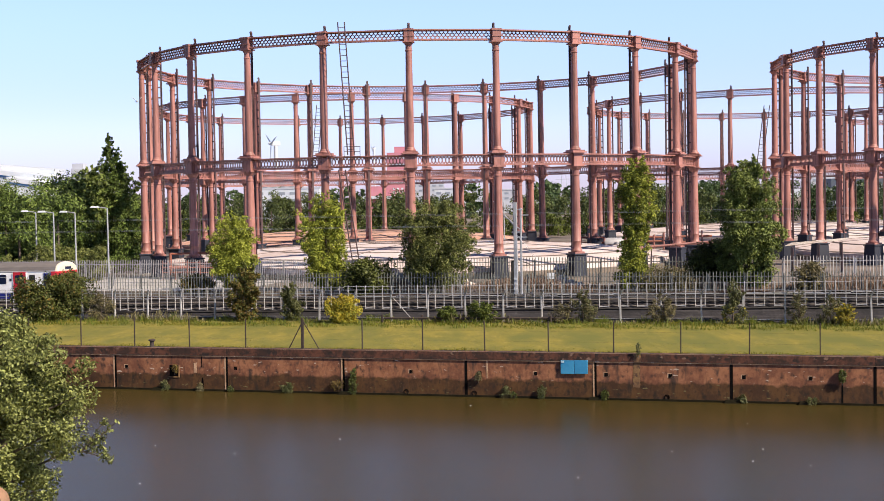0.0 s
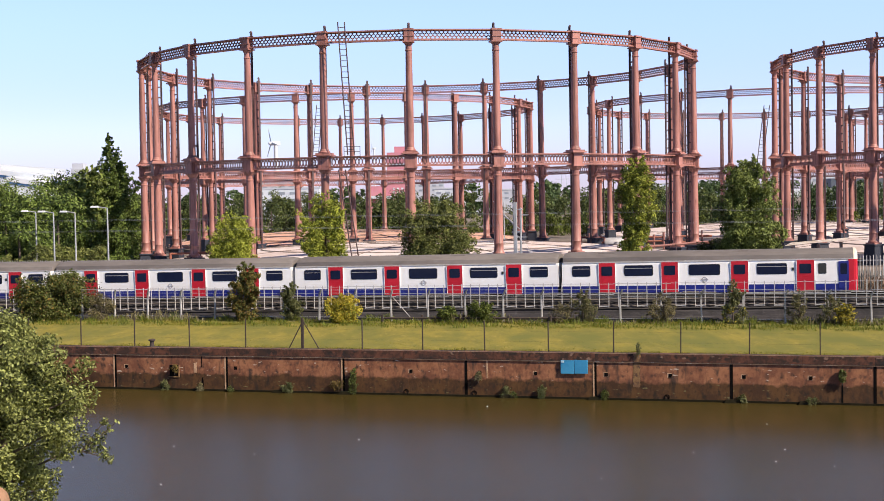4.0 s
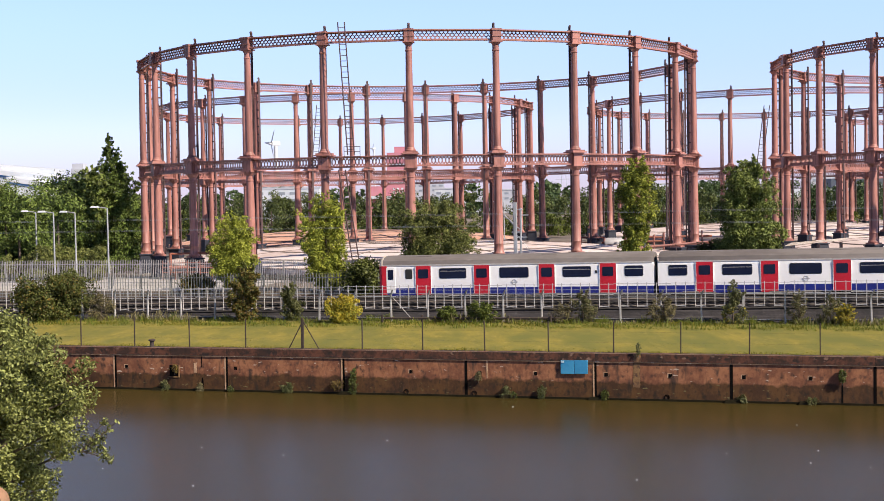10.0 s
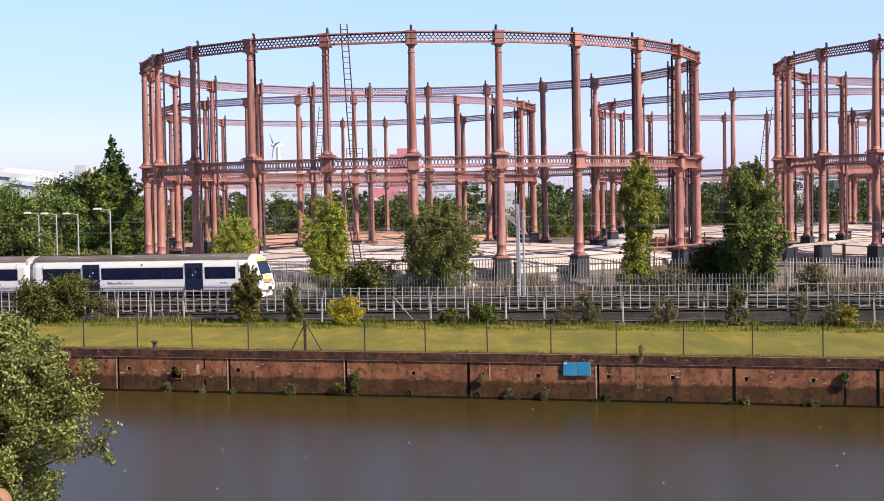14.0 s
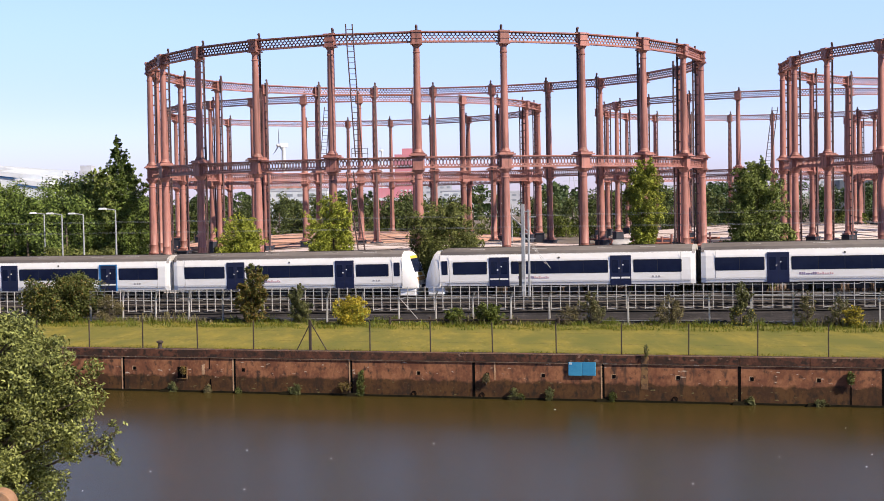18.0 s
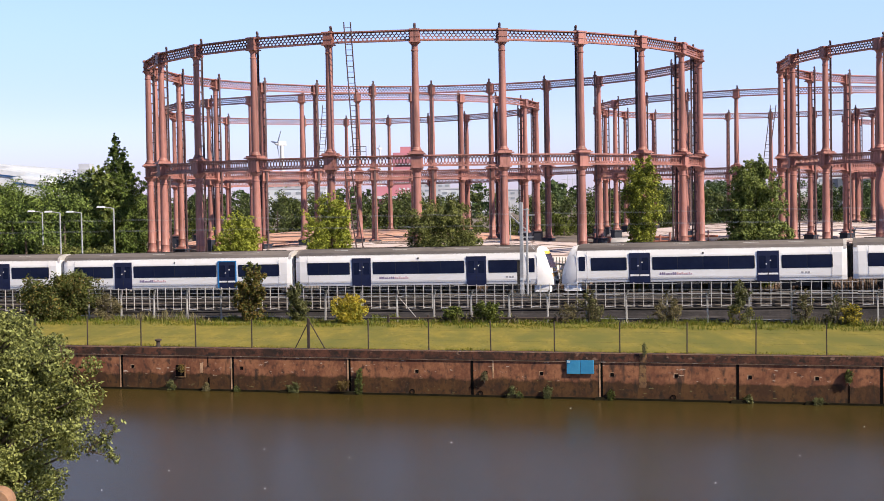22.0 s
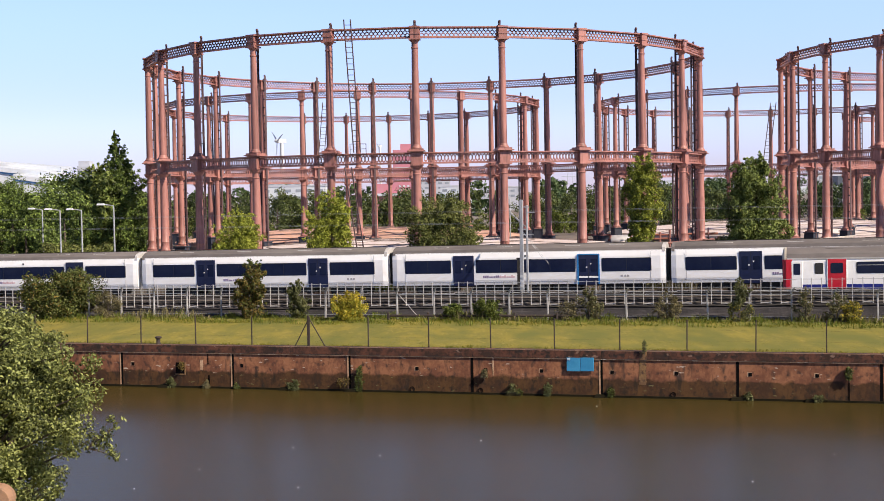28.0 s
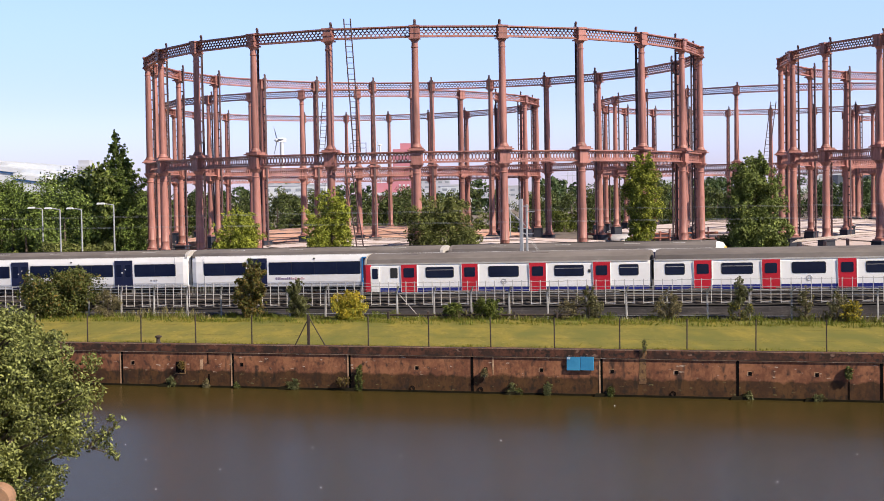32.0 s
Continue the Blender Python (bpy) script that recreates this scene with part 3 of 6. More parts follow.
def railway():
    g = Geo()
    ss = [-900, -300, -150] + list(range(-100, 61, 5)) + [150, 300, 900]
    prof = [(81.25, -1.9), (81.26, -0.25), (81.45, -0.19), (92.0, -0.2), (93.4, -0.6), (95.2, -0.43), (104.9, -0.43), (105.3, -0.6), (105.35, -1.9)]
    g.loft([[on_track(s, d, rail_z(s) + z) for d, z in prof] for s in ss], closed=False)
    solid("trackbed", g, BALLAST, Matrix(), "oily dark ballast of a four-track railway", "ballast", kind="structure")
    for name, d in TRACKS.items():
        low = {"near": -0.08, "second": 0.0}.get(name, LOWER)
        t = thing("track", Matrix(), "worn steel rails on weathered sleepers in dark ballast", "railway track", "railway tracks", "structure")
        for o in (-0.7175, 0.7175):
            g = Geo()
            g.loft([[on_track(s, d + o + a, rail_z(s) - low + b) for a, b in ((-0.07, -0.15), (0.07, -0.15), (0.02, -0.1), (0.036, 0), (-0.036, 0), (-0.02, -0.1))] for s in ss])
            part("rail", g, RAIL, t)
        if name in ("near", "second"):
            g = Geo()
            g.loft([[on_track(s, d - 1.15 + a, rail_z(s) - low + b) for a, b in ((-0.05, -0.1), (0.05, -0.1), (0.04, 0.06), (-0.04, 0.06))] for s in ss])
            part("conductor_rail", g, GALV, t)
        me = Geo().box(0, 0, -0.22, 0.25, 2.5, 0.09, edge=0.01).mesh("sleeper", SLEEPER_OILY)
        for i in range(70 if name in ("near", "second") else 55):
            s = -66 + i * 1.3
            part("sleeper", me, None, t, at=track_pose(s, d, rail_z(s) - low))
    # dark bank in front of the tracks, with a pale cable trough along its crest
    g = Geo()
    prof = ((79.7, -0.15, 0), (79.9, 0.14, 0), (80.6, 0.12, 1), (81.0, 0.56, 1), (81.75, 1.13, 1), (82.05, 1.13, 1), (82.1, -1.0, 1))
    n = len(g.v)
    g.loft([[on_track(s, d, z + (rail_z(s) if f else 0.0)) for d, z, f in prof] for s in ss], closed=False)
    solid("cinder_bank", g, BANK, Matrix(), "dark grey cinder bank in front of the tracks", "bank", kind="structure")
    t = thing("trackside_cables", Matrix(), "dark cables and old pipes laid along the cinder bank", "cable", kind="structure")
    for d, z, r, mat in ((80.72, 0.33, 0.05, T_UNDER), (80.92, 0.52, 0.045, SLEEPER), (81.12, 0.70, 0.07, T_UNDER), (81.32, 0.84, 0.04, SLEEPER), (81.55, 1.01, 0.06, T_UNDER), (81.7, 1.13, 0.05, BLACK)):
        part("cable", Geo().loft([[on_track(s, d + r * math.cos(a), rail_z(s) + z + 0.03 * math.sin(s * 1.3 + d * 9) + r * math.sin(a)) for a in (0, 1.57, 3.14, 4.71)] for s in [-100, -70] + [-62 + 1.4 * i for i in range(60)] + [40, 70]]), mat, t)
    t = thing("cable_trough", Matrix(), "weathered grey cable trough along the crest of the bank", "trough", kind="structure")
    me = Geo().box(0, 0, 0, 0.97, 0.22, 0.10, edge=0.015).mesh("trough_lid", SLEEPER)
    for i in range(90):
        s = -62 + i * 1.0
        if random.random() < 0.6:
            part("trough_lid", me, None, t, at=track_pose(s, 81.9, rail_z(s) + 1.11) @ pose(0, 0, random.uniform(-0.02, 0.03), 0, random.uniform(-1.5, 1.5), 0))


def railing():
    """Steel railing on the upstand: closely spaced uprights, a top and a bottom rail, bay by bay."""
    f = thing("trackside_railing", Matrix(), "pale galvanised railing of close uprights along the tracks", "railing", kind="structure")
    bay = Geo()
    for i in range(6):
        bay.box(-1.4 + i * 0.56, 0, 0.0, 0.042, 0.04, 1.45)
    for i in range(3):
        bay.box(-1.12 + i * 1.12, 0.03, 0.03, 0.56, 0.03, 0.06)
    bay.box(0, 0.03, 1.36, 3.36, 0.02, 0.025)
    bay.box(0, 0.03, 0.74, 3.36, 0.03, 0.045)
    me = bay.mesh("railing_bay", PALE_STEEL)
    for i in range(-28, 17):
        s = -3 + i * 3.36
        part("railing_bay", me, None, f, at=track_pose(s, 80.75, rail_z(s) + 0.43))


def link_fence():
    f = thing("concrete_post_fence", Matrix(), "pale concrete fence posts with cranked tops and barbed wire", "fence", kind="structure")
    g = Geo()
    g.box(0, 0, 0, 0.10, 0.10, 1.62, edge=0.012)
    g.loft([[(-0.06, -0.06, 1.6), (0.06, -0.06, 1.6), (0.06, 0.06, 1.6), (-0.06, 0.06, 1.6)], [(0.16, -0.3, 1.95), (0.24, -0.3, 1.95), (0.24, -0.22, 1.95), (0.16, -0.22, 1.95)]])
    me = g.mesh("post", CONC_POST)
    for i in range(-26, 16):
        part("post", me, None, f, at=track_pose(-24.75 + i * 2.32, 79.5, 0.08) @ pose(0, 0, 0, 0, random.uniform(-1.5, 1.5), 0))
    for i in range(-26, 16):
        if i % 2 == 0:
            g = Geo()
            for z, o in ((1.5, 0), (1.72, -0.12), (1.93, -0.26)):
                g.tube((0, o, z + random.uniform(-0.02, 0.02)), (4.64, o, z + random.uniform(-0.02, 0.02)), 0.018, n=4)
            g.tube((0, 0, 0.25), (4.64, 0, 0.25), 0.012, n=4)
            part("barbed_wire", g, GALV, f, at=track_pose(-24.75 + i * 2.32, 79.5, 0.08))
    g = Geo().tube((0, 0, 1.5), (1.3, 0, 0.05), 0.025)
    part("brace", g, CONC_POST, f, at=track_pose(-24.65, 79.45, 0.08))
    p = thing("low_pipe_rail", Matrix(), "dark low timber rail on short posts in the grass", "rail", kind="structure")
    part("bar", Geo().tube(on_track(-24.9, 78.5, 0.36), on_track(-13.4, 78.9, 0.38), 0.075), POST_BROWN, p)
    for s in (-25.1, -22.6, -20, -17.3, -14.8):
        part("post", Geo().box(0, 0, 0, 0.13, 0.13, 0.50, edge=0.015), POST_BROWN, p, at=track_pose(s, 78.75, 0.05))


def palisade(name, d, s0, s1, top, base, mat, label, step=0.23, bay=2.75):
    f = thing(name, Matrix(), label, "fence", kind="structure")
    g = Geo()
    n, h, w = int(bay / step), top - base, step * 0.14
    for i in range(n):
        x = -bay / 2 + (i + 0.5) * bay / n
        g.add([(x - w, 0, 0), (x, -0.02, 0), (x + w, 0, 0), (x - w, 0, h - 0.1), (x, -0.02, h), (x + w, 0, h - 0.1)], [(0, 1, 4, 3), (1, 2, 5, 4)])
    for z in (0.35, h - 0.45):
        g.box(0, 0.03, z, bay, 0.05, 0.06)
    me = g.mesh("pale_bay", mat)
    post = Geo().box(0, 0.08, -0.2, 0.1, 0.06, h, edge=0.01).mesh("post", mat)
    for i in range(int((s1 - s0) / bay) + 1):
        s = s0 + i * bay
        part("pale_bay", me, None, f, at=track_pose(s, d, base))
        part("post", post, None, f, at=track_pose(s - bay / 2, d, base))


def masts():
    for k, (s, d, h) in enumerate(((-19.98, 93.5, 7.15), (-19.9, 95.0, 6.75))):
        m = thing("catenary_mast", track_pose(s, d, 0.0), "pale grey steel overhead-line mast beside the tracks", "mast", "overhead line masts")
        part("column", Geo().box(0, 0, 0, 0.28 if k == 0 else 0.15, 0.2, h, taper=0.8, edge=0.02), GALV, m)
        part("footing", Geo().box(0, 0, -0.5, 0.6, 0.6, 0.55, edge=0.03), UPSTAND, m)
        for z in (1.05, 1.4, 1.75) if k == 0 else ():
            part("marker_plate", Geo().box(0, -0.13, z, 0.22, 0.02, 0.17, edge=0.005), TURB, m)
        arm = part("arm", Geo().tube((0, 0.1, h - 1.6), (-1.15, 1.6, h - 0.9), 0.035), GALV, m)
        part("insulator", Geo().tube((-0.8, 1.15, h - 1.12), (-1.1, 1.53, h - 0.93), 0.075), CONC_POST, arm)
        part("stay", Geo().tube((0.05, 0.1, h - 2.2), (1.5, 0.3, h - 4.2), 0.012), GALV, m)
        part("bracket", Geo().box(0.25, 0, h - 0.55, 0.6, 0.1, 0.08), GALV, m)
        part("bracket", Geo().box(0.1, 0, h - 2.1, 0.7, 0.1, 0.08), GALV, m)
    for s in (-75, 35):
        m = thing("catenary_mast", track_pose(s, 93.5, 0.0), "pale grey steel overhead-line mast beside the tracks", "mast", "overhead line masts")
        part("column", Geo().box(0, 0, 0, 0.3, 0.22, 7.15, taper=0.8, edge=0.02), GALV, m)
        part("footing", Geo().box(0, 0, -0.5, 0.6, 0.6, 0.55, edge=0.03), UPSTAND, m)
        part("arm", Geo().tube((0, 0.1, 5.5), (-1.15, 1.6, 6.2), 0.035), GALV, m)
    w = thing("overhead_wires", Matrix(), "thin overhead contact and catenary wires above the tracks", "wire", kind="structure")
    for d, z in ((99.0, 5.35), (99.0, 6.2), (103.1, 5.35), (103.1, 6.25)):
        part("wire", Geo().tube(on_track(-300, d, z - 0.5), on_track(200, d, z + 0.5), 0.006, n=4), GALV, w)


# ---- gasholders ----
RING, COLUMNS = 30.5, 24
CHORD = 2 * RING * math.sin(math.pi / COLUMNS)


def girder_mesh(name, length, depth, rows, pitch, radius, tall):
    """A box-edged girder with a pierced web: rows of cast rings that touch or interlock between two wide flanges.
    rows: height share and shift of each row of rings; tall: how much higher than wide a ring is."""
    g = Geo()
    h = depth
    g.box(0, 0, h - 0.11, length, 0.62, 0.11)
    g.box(0, 0, 0.0, length, 0.48, 0.10)
    for z in (0.10, h - 0.19):
        g.box(0, 0, z, length, 0.09, 0.08)
    n = int(length / pitch)
    seg = 8
    for share, shift in rows:
        for i in range(n + 1):
            cx = -length / 2 + (i + shift) * pitch + (length - n * pitch) / 2
            if not -length / 2 + radius < cx < length / 2 - radius:
                continue
            rings = []
            for r, y in ((radius, 0.035), (radius - 0.065, 0.035), (radius - 0.065, -0.035), (radius, -0.035)):
                rings.append([(cx + r * math.cos(2 * math.pi * j / seg), y, max(0.11, min(h - 0.12, h * share + (r * tall if r == radius else r * tall * 0.97) * math.sin(2 * math.pi * j / seg)))) for j in range(seg)])
            g.loft(rings, caps=False)
    for x in (-length / 2 + 0.05, length / 2 - 0.05):
        g.box(x, 0, 0.1, 0.10, 0.3, h - 0.2)
    return g.mesh(name, IRON)


def column_meshes():
    """The pieces of one two-tier column, all standing on the yard at the column's axis; -y points outwards."""
    out = {}
    out["plinth"] = Geo().box(0, 0, -0.6, 1.5, 1.5, 2.55, taper=0.88, edge=0.04).box(0, 0, 1.95, 1.5, 1.5, 0.14, edge=0.03).mesh("plinth", PLINTH)
    out["lower_shaft"] = Geo().box(0, 0, 2.09, 1.12, 1.12, 0.16).lathe(
        [(0.53, 2.25), (0.56, 2.36), (0.50, 2.46), (0.44, 2.55), (0.425, 3.2), (0.45, 3.24), (0.425, 3.28), (0.41, 5.5), (0.355, 9.35), (0.40, 9.4), (0.40, 9.48), (0.355, 9.52), (0.35, 9.85), (0.44, 9.95), (0.56, 10.12), (0.58, 10.22)], n=16).mesh("lower_shaft", IRON, True)
    out["entablature"] = Geo().box(0, 0, 10.22, 1.22, 1.22, 0.14).box(0, 0, 10.36, 0.98, 0.98, 1.0, edge=0.03).box(0, 0, 11.36, 1.2, 1.2, 0.12).box(0, 0, 11.48, 1.62, 1.62, 0.12, edge=0.03).mesh("entablature", IRON)
    out["upper_shaft"] = Geo().box(0, 0, 11.6, 1.3, 1.3, 0.15).lathe(
        [(0.50, 11.75), (0.53, 11.82), (0.50, 11.90), (0.42, 11.96), (0.39, 12.08), (0.355, 12.12), (0.345, 16), (0.29, 20.75), (0.34, 20.8), (0.34, 20.88), (0.29, 20.92), (0.285, 21.3), (0.38, 21.42), (0.46, 21.55)], n=16).mesh("upper_shaft", IRON, True)
    out["capital"] = Geo().box(0, 0, 21.55, 1.06, 1.06, 0.12).box(0, 0, 21.67, 0.84, 0.84, 0.98, edge=0.03).box(0, 0, 22.62, 1.0, 1.0, 0.16, edge=0.02).box(0, 0, 22.05, 0.94, 0.94, 0.1).mesh("capital", IRON)
    g = Geo().box(0, 0.68, 1.2, 0.24, 0.06, 22.1).box(0, 0.60, 1.2, 0.06, 0.12, 22.1)
    for i in range(20):
        z = 2.4 + i * 1.05
        if not 10.0 < z < 11.7:
            g.box(0, 0.50, z, 0.16, 0.40, 0.14)
    out["guide_rail"] = g.mesh("guide_rail", IRON_DARK)
    out["finial"] = Geo().lathe([(0.05, 22.78), (0.05, 23.15), (0.11, 23.2), (0.13, 23.32), (0.08, 23.42)], 0, 0.62, 8).box(0, 0.62, 22.78, 0.5, 0.14, 0.16).mesh("finial", IRON_DARK)
    return out


def gasholder(x, y, phase, pieces, top, mid, label, sheet):
    h = thing("gasholder", pose(x, y, 0.12), label, "gasholder", "disused gasholders")
    for i in range(COLUMNS):
        a = phase + 2 * math.pi * i / COLUMNS
        at = Matrix.Rotation(a, 4, "Z") @ Matrix.Translation((0, -RING, 0))
        for name, me in pieces.items():
            part(name, me, None, h, at=at)
        b = a + math.pi / COLUMNS
        at = Matrix.Rotation(b, 4, "Z") @ Matrix.Translation((0, -RING * math.cos(math.pi / COLUMNS), 0))
        part("top_girder", top, None, h, at=at @ Matrix.Translation((0, 0, 21.72)))
        part("middle_girder", mid, None, h, at=at @ Matrix.Translation((0, 0, 10.38)))
    # the sunken bell: a shallow domed crown with seams, and its kerb
    prof = [(28.9, 0.4), (28.9, 0.95), (28.6, 1.02), (24, 1.62), (18, 2.1), (12, 2.42), (6, 2.6), (0.3, 2.65)]
    part("crown", Geo().lathe(prof, n=64), sheet, h, "pale domed sheet-iron crown of the sunken bell", smooth=True)
    g = Geo()
    for r, z in prof[2:7]:
        n = 64
        g.loft([[((r + o) * math.cos(2 * math.pi * j / n), (r + o) * math.sin(2 * math.pi * j / n), z + 0.035 + u) for j in range(n)] for o, u in ((-0.12, 0.0), (0.0, 0.06), (0.12, -0.01))], caps=False)
    for i in range(9):
        t = 2 * math.pi * (i + 0.3) / 9
        for (r0, z0), (r1, z1) in zip(prof[2:7], prof[3:8]):
            g.tube((r0 * math.cos(t), r0 * math.sin(t), z0 + 0.03), (max(r1, 0.6) * math.cos(t), max(r1, 0.6) * math.sin(t), z1 + 0.03), 0.035, n=4)
    part("crown_seam", g, SEAM, h, "dark seams of the crown")
    part("tank_kerb", Geo().loft([[(r * math.cos(2 * math.pi * j / 64), r * math.sin(2 * math.pi * j / 64), z) for j in range(64)] for r, z in ((29.4, 0.0), (29.4, 0.5), (29.0, 0.55), (28.95, 0.0))], caps=False), YARD, h)
    return h


def ladder(name, a, b, width, side, label):
    """Two stringers with rungs from a down to b; side: the way across."""
    a, b, side = Vector(a), Vector(b), Vector(side).normalized() * width / 2
    o = thing(name, Matrix.Translation(b), label, "ladder", "iron ladders")
    for k in (-1, 1):
        part("stringer", Geo().tube(a - b + side * k, side * k, 0.06), IRON_DARK, o)
    n = int((a - b).length / 0.5)
    g = Geo().tube(-side, side, 0.03).mesh("rung", IRON_DARK)
    for i in range(1, n):
        part("rung", g, None, o, at=Matrix.Translation((a - b) * (i / n)))


def gasholders():
    pieces, top, mid = column_meshes(), girder_mesh("top_girder", CHORD - 0.8, 1.02, ((0.5, 0.0), (0.26, 0.5), (0.74, 0.5)), 0.39, 0.215, 1.0), girder_mesh("middle_girder", CHORD - 0.9, 1.05, ((0.5, 0.0),), 0.315, 0.18, 2.05)
    for x, y, ph, lab in ((-2.277, 155.25, -0.0138, "terracotta-painted iron gasholder frame of two tiers beside the railway"),
                          (69.06, 155.12, -0.469, "terracotta-painted iron gasholder frame beside the far end of the yard"),
                          (-15.53, 226.2, 0.099, "terracotta-painted iron gasholder frame behind the first one"),
                          (55.65, 229.7, -0.181, "terracotta-painted iron gasholder frame in the second row"),
                          (109.0, 268.0, 0.05, "terracotta-painted iron gasholder frame far back in the yard")):
        gasholder(x, y, ph, pieces, top, mid, "tall " + lab, CROWN_RUST if "behind" in lab else CROWN)
    ladder("ladder", (-8.75, 124.6, 23.6), (-8.05, 124.2, 11.6), 0.6, (1, 0.1, 0), "dark iron ladder leaning on the upper tier of the gasholder")
    ladder("ladder", (-8.9, 124.3, 10.3), (-7.55, 124.0, 0.15), 0.6, (1, 0.1, 0), "dark iron ladder leaning on the lower tier of the gasholder")
    ladder("ladder", (47.3, 199.2, 20.3), (46.1, 199.0, 11.6), 0.8, (1, 0, 0), "dark iron ladder leaning on a distant gasholder")
    ladder("ladder", (-17.0, 195.4, 21.2), (-17.9, 195.2, 11.6), 0.8, (1, 0, 0), "dark iron ladder leaning on a distant gasholder")


def landing():
    """Small railed platform at the foot of the upper ladder."""
    p = thing("ladder_landing", pose(-7.95, 124.55, 11.42), "small railed iron landing on the middle girder", "platform")
    part("deck", Geo().box(0, 0, 0, 1.5, 0.9, 0.07), IRON_DARK, p)
    for x in (-0.72, 0.0, 0.72):
        part("post", Geo().tube((x, -0.42, 0), (x, -0.42, 0.95), 0.03), IRON_DARK, p)
    for z in (0.5, 0.95):
        part("rail", Geo().tube((-0.72, -0.42, z), (0.72, -0.42, z), 0.025), IRON_DARK, p)


# ---- plants ----
def leaf_cloud(clumps, count, size, rnd, even=1.6, order=0.6):
    """count small bent leaves on and in a set of clumps (centre, radii), denser towards their surfaces; order: how far they face outwards. Returns a mesh source."""
    vol = np.array([max(c[1]) ** even for c in clumps])
    pick = rnd.choice(len(clumps), count, p=vol / vol.sum())
    cen = np.array([c[0] for c in clumps])[pick]
    rad = np.array([c[1] for c in clumps])[pick]
    d = rnd.normal(size=(count, 3))
    d /= np.linalg.norm(d, axis=1)[:, None]
    r = rnd.random(count) ** 0.28
    p = cen + d * rad * (r * rnd.uniform(0.8, 1.12, count))[:, None]
    nrm = d * order + rnd.normal(size=(count, 3)) * 0.5 + np.array([0, 0, 0.3])
    nrm /= np.linalg.norm(nrm, axis=1)[:, None]
    e = np.cross(nrm, rnd.normal(size=(count, 3)))
    e /= np.linalg.norm(e, axis=1)[:, None]
    g = np.cross(nrm, e)
    sz = size * rnd.uniform(0.6, 1.3, count)[:, None]
    tip, base = p + e * sz, p - e * sz
    l, q = p + g * sz * 0.55 + nrm * sz * 0.22, p - g * sz * 0.55 + nrm * sz * 0.22
    v = np.stack([base, l, tip, q], 1).reshape(-1, 3)
    return v


def leaves_mesh(name, v, mat):
    me = bpy.data.meshes.new(name)
    n = len(v) // 4
    me.vertices.add(len(v))
    me.vertices.foreach_set("co", v.astype(np.float32).ravel())
    me.loops.add(n * 6)
    idx = np.arange(n)[:, None] * 4 + np.array([0, 1, 2, 0, 2, 3])[None, :]
    me.loops.foreach_set("vertex_index", idx.astype(np.int32).ravel())
    me.polygons.add(n * 2)
    me.polygons.foreach_set("loop_start", np.arange(n * 2, dtype=np.int32) * 3)
    me.materials.append(mat)
    me.update(calc_edges=True)
    return me


def plant(name, at, shape, height, width, mat, count, size, label, category, seed, trunk=0.12, low=0.15, second=None, group="", depth=None, dense=1.6, lumps=None, even=1.6, spray=0.26, rise=1.0):
    """A tree or shrub: tapered trunk, limbs, and a crown of clumps of small leaves. shape(t): the crown's half width at height share t."""
    rnd = np.random.default_rng(seed)
    root = thing(name, Matrix.Translation(at), label, category, group)
    clumps, g = [], Geo()
    bend = rnd.uniform(-0.05, 0.05, 2) * height
    def axis(t):
        return Vector((bend[0] * t * t, bend[1] * t * t, height * t))
    steps = 6
    g.loft([[axis(t * 0.9) + Vector((math.cos(k) * trunk * (1.05 - t), math.sin(k) * trunk * (1.05 - t), -0.15 * (t == 0))) for k in [2 * math.pi * j / 7 for j in range(7)]] for t in [i / steps for i in range(steps + 1)]])
    n = lumps or int(36 + 24 * width)
    uneven = rnd.uniform(0.78, 1.12, 9)
    for i in range(n):
        # a limb: it leaves the trunk low, bends upwards and carries sprays of leaves along its outer half
        t = low + (1 - low) * (i + rnd.random()) / n
        a = rnd.random() * 2 * math.pi
        w = shape((t - low) / (1 - low)) * width / 2 * float(np.interp(a / 6.2832 * 8 + 2.3 * t, range(12), list(uneven) + list(uneven[:3])))
        tip = axis(t) + Vector((math.cos(a) * w, math.sin(a) * w * (depth or 1.0), 0)) * rnd.uniform(0.55, 1.0)
        tip.z += rnd.uniform(-0.02, 0.035) * height
        b = axis(max(0.03, t - rise * (0.10 + 0.14 * rnd.random())))
        m = b.lerp(tip, 0.5) + Vector((0, 0, -0.02 * height * rise))
        r = max(0.006, trunk * 0.32 * (1.1 - t))
        if i % 2 == 0:
            g.tube(b, m, r, r * 0.65, 4).tube(m, tip, r * 0.65, r * 0.2, 4)
        for q in (0.35, 0.58, 0.78, 0.92, 1.0):
            c = m.lerp(tip, (q - 0.35) / 0.65) if q > 0.35 else b.lerp(m, 0.9)
            c = c + Vector(rnd.normal(size=3)) * w * 0.09
            u = max(0.07, min(0.48, w * spray * (1.25 - 0.75 * q) * rnd.uniform(0.6, 1.25)))
            clumps.append((tuple(c), (u, u, u * rnd.uniform(0.7, 1.5 if rise > 0.6 else 0.9))))
    part("trunk", g, BARK, root)
    v = leaf_cloud(clumps, int(count * dense), size, rnd, even)
    if second:
        mat2, share, zmax = second
        ztop = v.reshape(-1, 4, 3)[:, 0, 2]
        sel = (rnd.random(len(ztop)) < share) & (ztop < zmax * height)
        q = v.reshape(-1, 4, 3)
        part("leaves", leaves_mesh("leaves", q[sel].reshape(-1, 3), mat2), None, root)
        v = q[~sel].reshape(-1, 3)
    part("crown", leaves_mesh("crown", v, mat), None, root)
    return root


